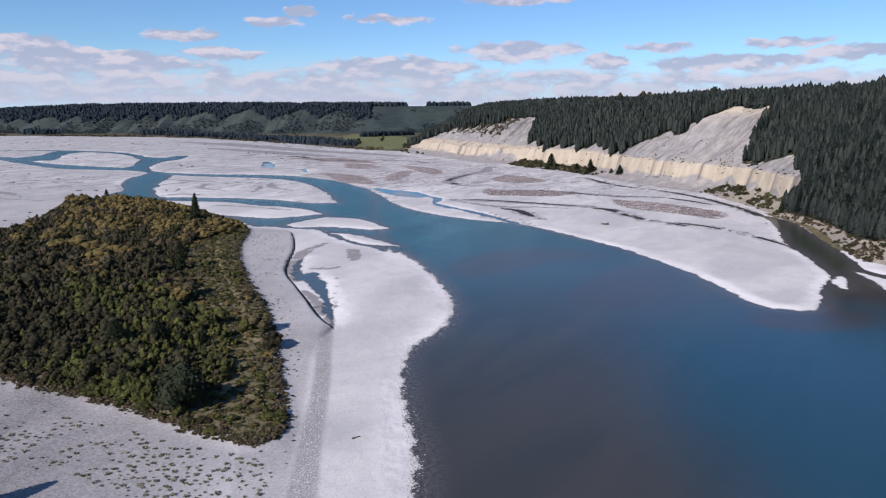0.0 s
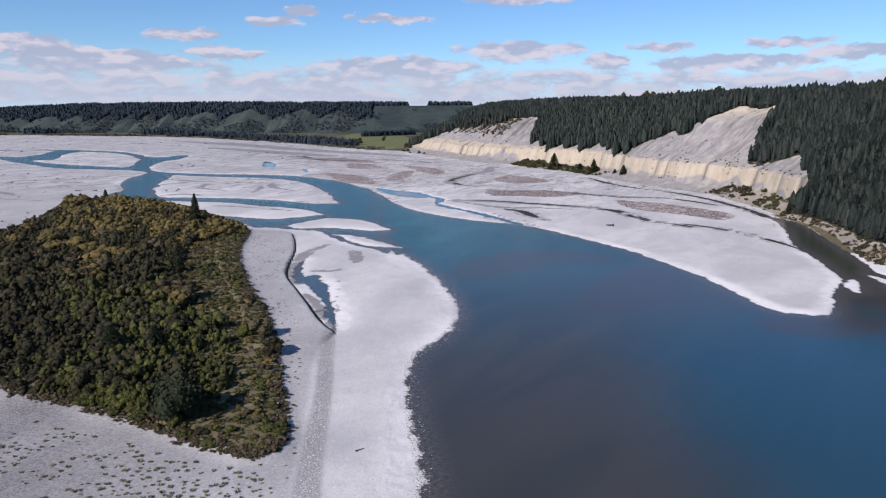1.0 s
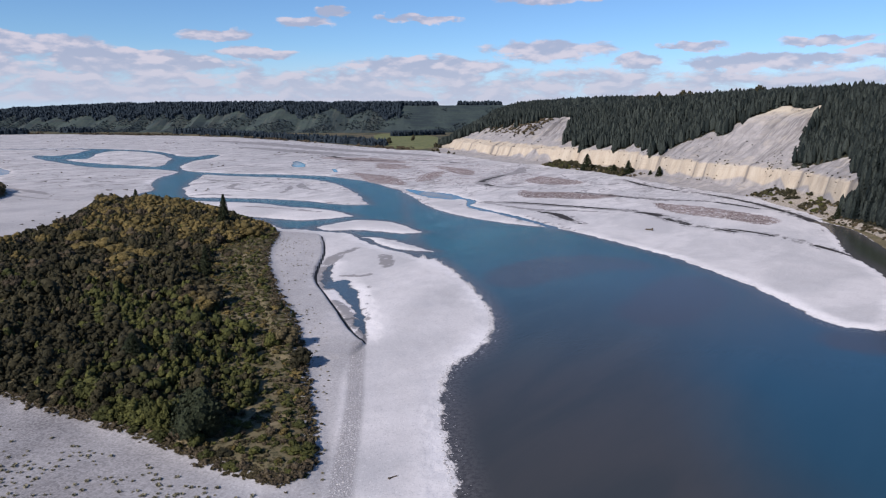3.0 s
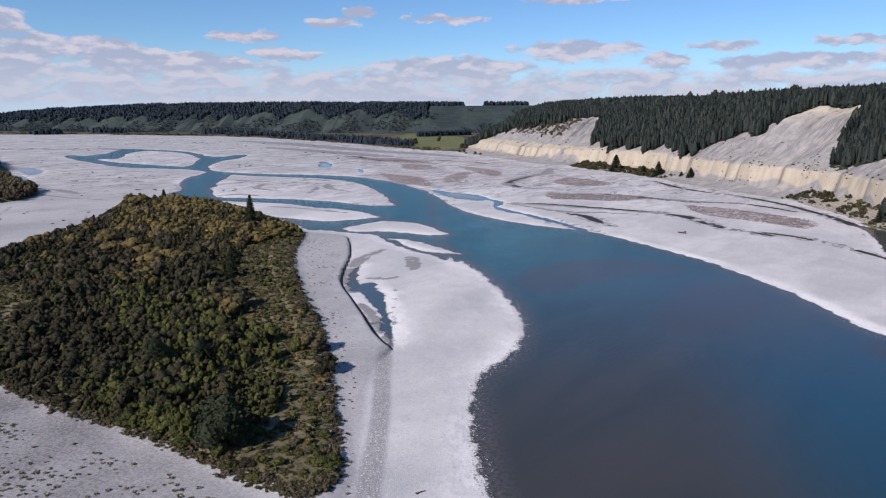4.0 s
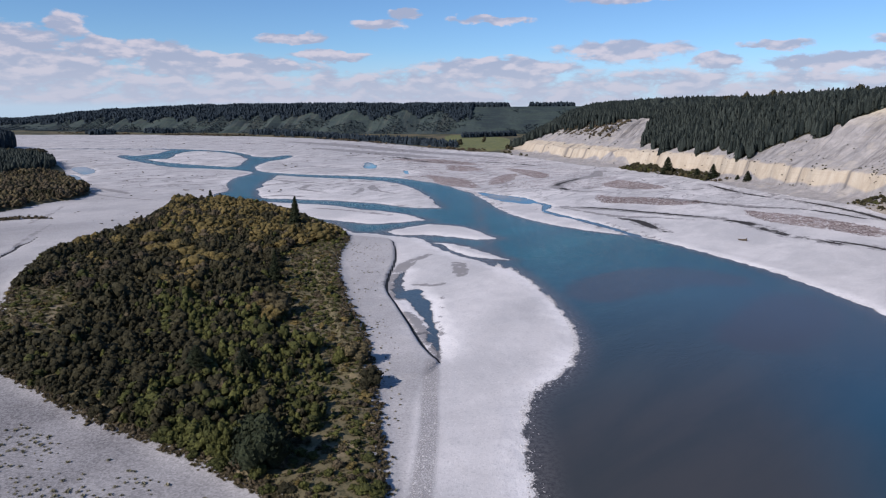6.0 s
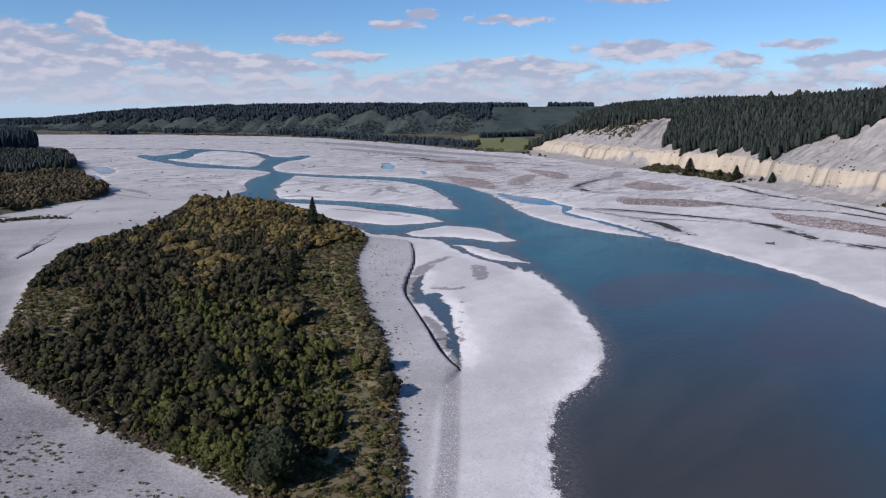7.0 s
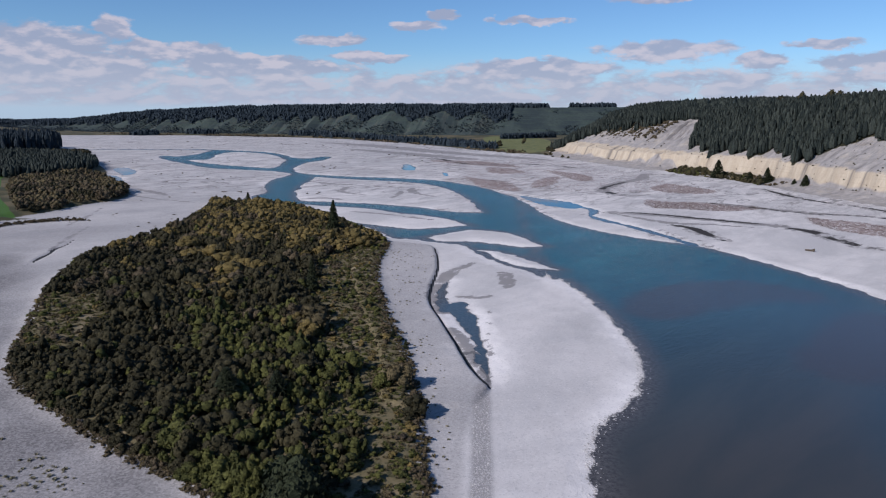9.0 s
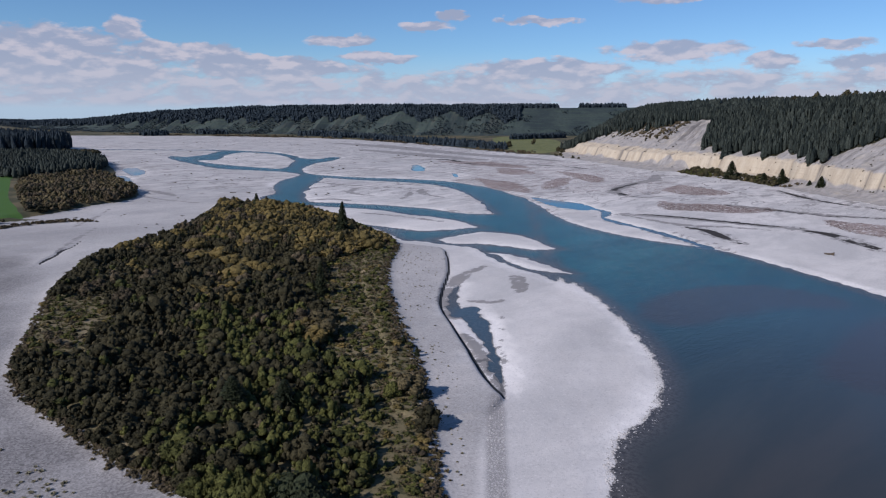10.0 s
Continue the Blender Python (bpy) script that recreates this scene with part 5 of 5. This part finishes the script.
# grass and low brown scrub along the island's rim
rim = smooth_line(ISLAND, True, 90)
rim = rim[rim[:, 1] < 400]
middle = np.array([-140.0, 300.0])
inward = (middle - rim) / np.linalg.norm(middle - rim, axis=1)[:, None]
rim = rim + inward * 1.3
q = rim[rng.integers(len(rim), size=2600)] + rng.normal(0, 0.9, (2600, 2))
size = rng.uniform(0.5, 1.2, len(q))
stuff("rim_grass", rng, TUFTS, np.column_stack([q, ground_height(q)]), size * 1.4, size * 0.8, WILLOW_LEAF, "dry grass along the rim of the island", "grass")
q = rim[rng.integers(len(rim), size=700)] + rng.normal(0, 0.9, (700, 2))
size = rng.uniform(0.5, 1.3, len(q))
stuff("rim_scrub", rng, SHRUBS_LIGHT, np.column_stack([q, ground_height(q) - 0.1]), size * 1.8, size, BROWN_LEAF, "low brown scrub along the rim of the island", "scrub")

# larger rounded crowns standing among the island shrubs
LARGE = [leafy(rng, 10, 22, 0.07, 0.33) for k in range(4)]
q = fill(rng, ISLAND, 8.0, 7.0)
q = q[(line_distance(q, smooth_line([(-40, 130), (-40, 161), (-49, 190), (-60, 224), (-79, 270), (-100, 330), (-113, 389)], False, 5), False, 80) > 24) & (rng.random(len(q)) < 0.75) & ~((q[:, 0] < -150) & (q[:, 1] < 265) & (q[:, 1] > 200) & (line_distance(q, line, True, 60) > -26))]
q = np.column_stack([q, ground_height(q)])
sort = lattice(q[:, :2], 40, 101) + 0.5 * (rng.random(len(q)) - 0.5) + np.minimum((q[:, 1] - 345) / 300, 0.3)
for k, (mat, label, low, high) in enumerate(((DARK_LEAF, "large rounded dark evergreen shrub on the island", -9, 0.0), (BROWN_LEAF, "large rounded brown shrub on the island", 0.0, 0.22), (GOLD_LEAF, "large rounded golden willow on the island", 0.22, 9))):
    here = q[(sort > low) & (sort <= high)]
    here = here[np.argsort(here[:, 1])]
    for j in range(4):
        root = plant("shrub", LARGE[j], mat, 5.6, 6.6, 2.0, 0.15, label, "shrub", "large shrubs of the island")
        place_copies(root, rng, here[:52][j::4], 0.65, 1.2)
    size = rng.uniform(0.65, 1.2, len(here[52:]))
    stuff("large_shrubs", rng, LARGE, here[52:], size * 6.6, size * 5.6, mat, label.replace("shrub", "shrubs").replace("willow", "willows"), "shrubs")

# single trees of the island and of the shore
for k, (px, py, ph, pw, label) in enumerate((
        (-150, 409, 19, 17, "tall dark pine among golden willows"), (-244, 492, 11, 13, "small dark pine at the head of the island"),
        (-113, 286, 13, 11, "slender dark pine among shrubs"), (-93, 185, 9.5, 19, "dark feathery pine among green shrubs"), (-82, 188, 8.5, 15, "dark feathery pine among green shrubs"),
        (-84, 104, 12, 17, "lone dark pine on the open gravel"), (-69, 241, 2.6, 3.6, "young pine on dry grass"), (-63, 233, 2.6, 3.6, "young pine on dry grass"), (-86, 268, 3, 4, "young pine on dry grass"),
        (166, 774, 17, 24, "dark pine at the foot of the cliff"), (188, 730, 14, 22, "dark pine at the foot of the cliff"), (131, 834, 20, 32, "broad dark pine at the foot of the cliff"),
        (182, 742, 9, 16, "small dark pine at the foot of the cliff"), (154, 792, 11, 18, "small dark pine at the foot of the cliff"), (236, 470, 14, 15, "dark pine where the cliff ends"))):
    root = plant("pine_tree", pine_crown(rng, 2200, 0.036), GREEN_PINE, ph, pw, ph * 0.5, 0.2, label, "pine tree", "single pines")
    hit_z = float(ground_height([(px, py)])[0])
    root.matrix_basis = pose(px, py, hit_z, 0, 0, 50 * k)
for k, (px, py, ph, pw, mat, label) in enumerate((
        (-60, 147, 12.5, 11.5, GREEN_PINE, "broad dark pine at the tip of the island"), (-62, 149, 9.0, 8.5, GREEN_PINE, "smaller dark pine at the tip of the island"),
        (-96, 243, 8.5, 12.5, WILLOW_LEAF, "rounded olive brown willow on the island"), (-58, 205, 5.8, 8.0, WILLOW_LEAF, "rounded brown shrub at the island's edge"), (-61, 202, 4.2, 5.0, GREEN_LEAF, "green shrub at the island's edge"),
        (-50, 191, 5.0, 6.2, DARK_LEAF, "dark green shrub at the island's edge"), (-64, 147, 4, 5, BROWN_LEAF, "bare grey-brown shrub beside the pine"), (-105, 250, 6.5, 9, BROWN_LEAF, "rounded brown willow on the island"),
        (-283, 517, 4.5, 9, GOLD_LEAF, "olive willow at the head of the island"))):
    pine = mat is GREEN_PINE
    root = plant("pine_tree" if pine else "shrub", leafy(rng, 14 if pine else 9, 110 if pine else 70, 0.04 if pine else 0.05), mat, ph, pw, 1.5, 0.15, label, "pine tree" if pine else "shrub", "single pines" if pine else "single shrubs")
    root.matrix_basis = pose(px, py, float(ground_height([(px, py)])[0]) - 0.1, 0, 0, 70 * k)

# golden willows standing out among the darker shrubs
for k, (px, py, wide) in enumerate(((-176, 369, 14), (-180, 332, 12), (-212, 381, 11), (-159, 317, 10), (-146, 308, 9), (-166, 425, 11), (-119, 368, 9), (-202, 348, 11), (-210, 476, 10), (-224, 480, 9), (-166, 319, 11),
                                    (-150, 357, 9), (-262, 486, 10), (-186, 372, 10), (-190, 330, 10), (-152, 311, 8), (-126, 384, 9), (-133, 395, 9))):
    root = plant("golden_willow", leafy(rng, 12, 40, 0.05, 0.36), GOLD_LEAF, 5.5 + 0.9 * math.sin(k * 2.1), wide, 1.6, 0.15, "broad golden olive willow among darker shrubs", "willow", "golden willows of the island")
    root.matrix_basis = pose(px, py, float(ground_height([(px, py)])[0]) + 0.6, 0, 0, 70 * k)

# scrub at the foot of the cliff
foot = []
for first, last, low, high, count, size, mat in ((14.45, 16.9, 0.0, 0.17, 130, 5.5, DARK_LEAF), (14.45, 16.9, 0.0, 0.17, 50, 4.5, GREEN_LEAF), (14.6, 17.1, 0.0, 0.2, 50, 4.0, WILLOW_LEAF), (8.8, 11.3, 0.06, 0.27, 120, 3.2, DARK_LEAF), (8.8, 11.3, 0.06, 0.27, 25, 2.8, GREEN_LEAF), (8.8, 11.3, 0.03, 0.27, 60, 2.0, WILLOW_LEAF), (14.2, 15.0, 0.05, 0.2, 14, 3.5, BROWN_LEAF),
                                                 (4.2, 8.8, 0.0, 0.10, 150, 2.0, DARK_LEAF), (4.5, 8.8, 0.0, 0.08, 70, 1.8, BROWN_LEAF), (19.2, 20.0, 0.02, 0.1, 8, 5, DARK_LEAF), (11.5, 14.5, 0.25, 0.6, 80, 1.3, DARK_LEAF), (8.9, 17.0, 0.27, 0.4, 110, 1.3, DARK_LEAF), (17.6, 20.0, 0.2, 0.6, 40, 1.6, DARK_LEAF), (18.3, 20.2, 0.6, 0.97, 420, 3.4, BROWN_LEAF), (18.3, 20.2, 0.55, 0.97, 160, 3.0, DARK_LEAF), (3.0, 5.4, 0.02, 0.2, 90, 1.6, BROWN_LEAF), (3.0, 5.4, 0.05, 0.22, 70, 1.8, DARK_LEAF)):
    ui = rng.integers(int(first * SUB), int(last * SUB), count * 2)
    q = terrace_surface(ui, rng.uniform(low, high, count * 2), base, crest, u_all)
    q = q[lattice(q[:, :2], 22, 95) > -0.3][:count]
    hh = rng.uniform(0.5, 1.2, len(q)) * size
    stuff("cliff_foot_scrub", rng, SHRUBS_LIGHT, q - (0, 0, 0.4), hh * 1.5, hh, mat, "scrub growing on the scree at the foot of the cliff", "scrub")

# low mat plants on the gravel across the river
q = np.concatenate([fill(rng, weeds, 1.7 if k in (0, 1) else 2.8) for k, weeds in enumerate(WEEDS)])
q = q[(lattice(q, 6, 87) + 0.7 * lattice(q, 22, 88) > -0.12) & (water_distance(q) > 2)]
size = rng.uniform(0.35, 1.0, len(q))
stuff("mat_plants", rng, SPECKS, np.column_stack([q, ground_height(q) - 0.05]), size * 1.9, size * 0.45, RED_LEAF, "low reddish brown mat plants scattered on river gravel", "weeds")

# tussocks on the gravel
NEAR_GRAVEL = [(-150, 168), (-125, 160), (-100, 151), (-75, 141), (-55, 132), (-42, 128), (-34, 124), (-33, 112), (-50, 110), (-75, 120), (-100, 130), (-140, 150)]
EAST_GRAVEL = [(-33, 128), (-38, 160), (-46, 190), (-57, 224), (-76, 270), (-98, 335), (-110, 385), (-96, 394), (-84, 372), (-78, 335), (-72, 290), (-60, 250), (-46, 216), (-40, 180), (-34, 150), (-30, 128)]
label = "small grey-green tussock on river gravel"
for polygon, gap, share, some in ((NEAR_GRAVEL, 1.7, 0.75, 150), (EAST_GRAVEL, 2.3, 0.4, 140)):
    xy = fill(rng, polygon, gap)
    xy = xy[(rng.random(len(xy)) < share * np.clip(0.9 + 1.6 * lattice(xy, 9, 96) + 0.8 * lattice(xy, 26, 99) + (0.9 * step(10 - area(xy, ISLAND), 0, 9) - 0.4 if polygon is EAST_GRAVEL else 0), 0, 1.6))]
    q = np.column_stack([xy, ground_height(xy)])
    size = rng.uniform(0.45, 1.25, len(q)) * (0.95 if polygon is NEAR_GRAVEL else 0.75)
    order = rng.permutation(len(q))
    for j in range(5):
        mine = order[:some][j::5]
        v, f = TUFTS[j]
        data = fast_mesh("tussock", v, f, GREY_LEAF, False)
        for m in mine:
            item = tagged(new("tussock", data), label, "tussock", "tussocks on the gravel")
            item.matrix_basis = pose(*q[m], 0, 0, rng.random() * 360) @ Matrix.Diagonal((size[m] * 1.5, size[m] * 1.1, size[m] * 0.75, 1))
    rest = order[some:]
    stuff("tussocks", rng, TUFTS, q[rest], size[rest] * 1.3, size[rest] * 0.75, GREY_LEAF, "scattered grey-green tussocks on river gravel", "tussocks")
xy = np.column_stack([rng.uniform(-900, -230, 3000), rng.uniform(330, 1500, 3000)])
xy = xy[(water_distance(xy) > 6) & (area(xy, ISLAND) > 4) & (area(xy, LEFT_FLAT) > 6) & (lattice(xy, 60, 97) > 0.1) & (lattice(xy * (1, 0.4), 25, 98) > 0.05)]
q = np.column_stack([xy, ground_height(xy)])
size = rng.uniform(0.5, 1.5, len(q)) * (0.6 + q[:, 1] / 900)
stuff("drift_scrub", rng, TUFTS + SHRUBS_FAR, q, size * 2, size * 0.5, BROWN_LEAF, "low dark scrub and drift on the far gravel flats", "scrub")
spit = smooth_line([(-352, 384), (-348, 399), (-342, 408), (-335, 415), (-320, 420)], False, 24)
xy = spit + rng.normal(0, 1.6, spit.shape)
h = rng.uniform(0.8, 2.2, len(xy))
stuff("shore_scrub", rng, SHRUBS_MID, np.column_stack([xy, ground_height(xy)]), h * 1.8, h, BROWN_LEAF, "brown scrub on a low gravel spit", "scrub")


# ---- stones ----
def rock(rng):
    """A rounded river stone one metre across: an octahedron with pushed-out corners and a flat base."""
    v = np.array([(1, 0, 0), (0.7, 0.7, 0), (0, 1, 0), (-0.7, 0.7, 0), (-1, 0, 0), (-0.7, -0.7, 0), (0, -1, 0), (0.7, -0.7, 0), (0.45, 0, 0.55), (0, 0.45, 0.6), (-0.45, 0, 0.55), (0, -0.45, 0.6)]) * 0.5
    v = v * rng.uniform(0.75, 1.2, v.shape)
    f = [(8, 9, 10), (8, 10, 11)]
    for k in range(4):
        a, b = 8 + k, 8 + (k + 1) % 4
        f += [(2 * k, 2 * k + 1, a), (2 * k + 1, b, a), (2 * k + 1, (2 * k + 2) % 8, b)]
    return v - (0, 0, 0.08), np.array(f)


ROCKS = [rock(rng) for k in range(6)]
q = np.column_stack([rng.uniform(-30, 10, 60000), rng.uniform(105, 345, 60000)])
wd = water_distance(q)
q = q[(wd > -2.6) & (wd < 1.6) & (rng.random(len(q)) < 0.55 - 0.16 * np.abs(wd + 0.3))]
size = rng.uniform(0.3, 0.8, len(q))
stuff("shore_stones", rng, ROCKS, np.column_stack([q, np.maximum(ground_height(q), -0.12)]), size, size * 0.9, STONE, "pale rounded stones along the water's edge", "stones")
q = fill(rng, COBBLES, 0.9)
size = rng.uniform(0.25, 0.6, len(q))
stuff("cobbles", rng, ROCKS, np.column_stack([q, ground_height(q)]), size, size, STONE, "grey cobbles in a dry channel on the gravel bar", "stones")


# ---- drift logs ----
def drift_log(px, py, length, radius, turn, label):
    """A stranded trunk with a torn root plate and a broken branch."""
    root = tagged(new("drift_log"), label, "log", "drift logs")
    root.matrix_basis = pose(px, py, float(ground_height([(px, py)])[0]) + radius * 0.7, 0, 0, turn)
    for name, a, z, l, r0, r1 in (("trunk", 0, 0, length, radius, radius * 0.55), ("branch", 40, radius * 0.3, length * 0.35, radius * 0.4, radius * 0.15), ("root_plate", 180, 0, radius * 2.2, radius * 1.1, radius * 2.0)):
        bm = bmesh.new()
        rings = []
        for k in range(5):
            s, r = l * k / 4, r0 + (r1 - r0) * k / 4
            bend = 0.04 * l * math.sin(k * 1.3)
            rings.append([bm.verts.new((s, bend + r * math.cos(c) * (1 + 0.15 * math.sin(3 * c + k)), z + r * math.sin(c) + 0.02 * s)) for c in np.arange(8) * 0.7854])
        for lo, hi in zip(rings, rings[1:]):
            for j in range(8):
                bm.faces.new((lo[j], lo[(j + 1) % 8], hi[(j + 1) % 8], hi[j]))
        bm.faces.new(rings[-1])
        bm.faces.new(rings[0][::-1])
        bm.transform(pose(0, 0, 0, 0, 0, a))
        bm.normal_update()
        data = bpy.data.meshes.new(name)
        bm.to_mesh(data)
        bm.free()
        data.materials.append(BARK)
        piece = new(name, data)
        piece.parent = root


drift_log(102, 421, 3.2, 0.6, 160, "large dark drift log stranded on the gravel bar")
drift_log(-19, 136, 1.6, 0.15, 40, "small dark drift branch on pale gravel")
drift_log(-313, 581, 4, 0.35, 10, "dark drift log on the far gravel flats")
drift_log(-299, 586, 5, 0.4, 150, "dark drift log on the far gravel flats")
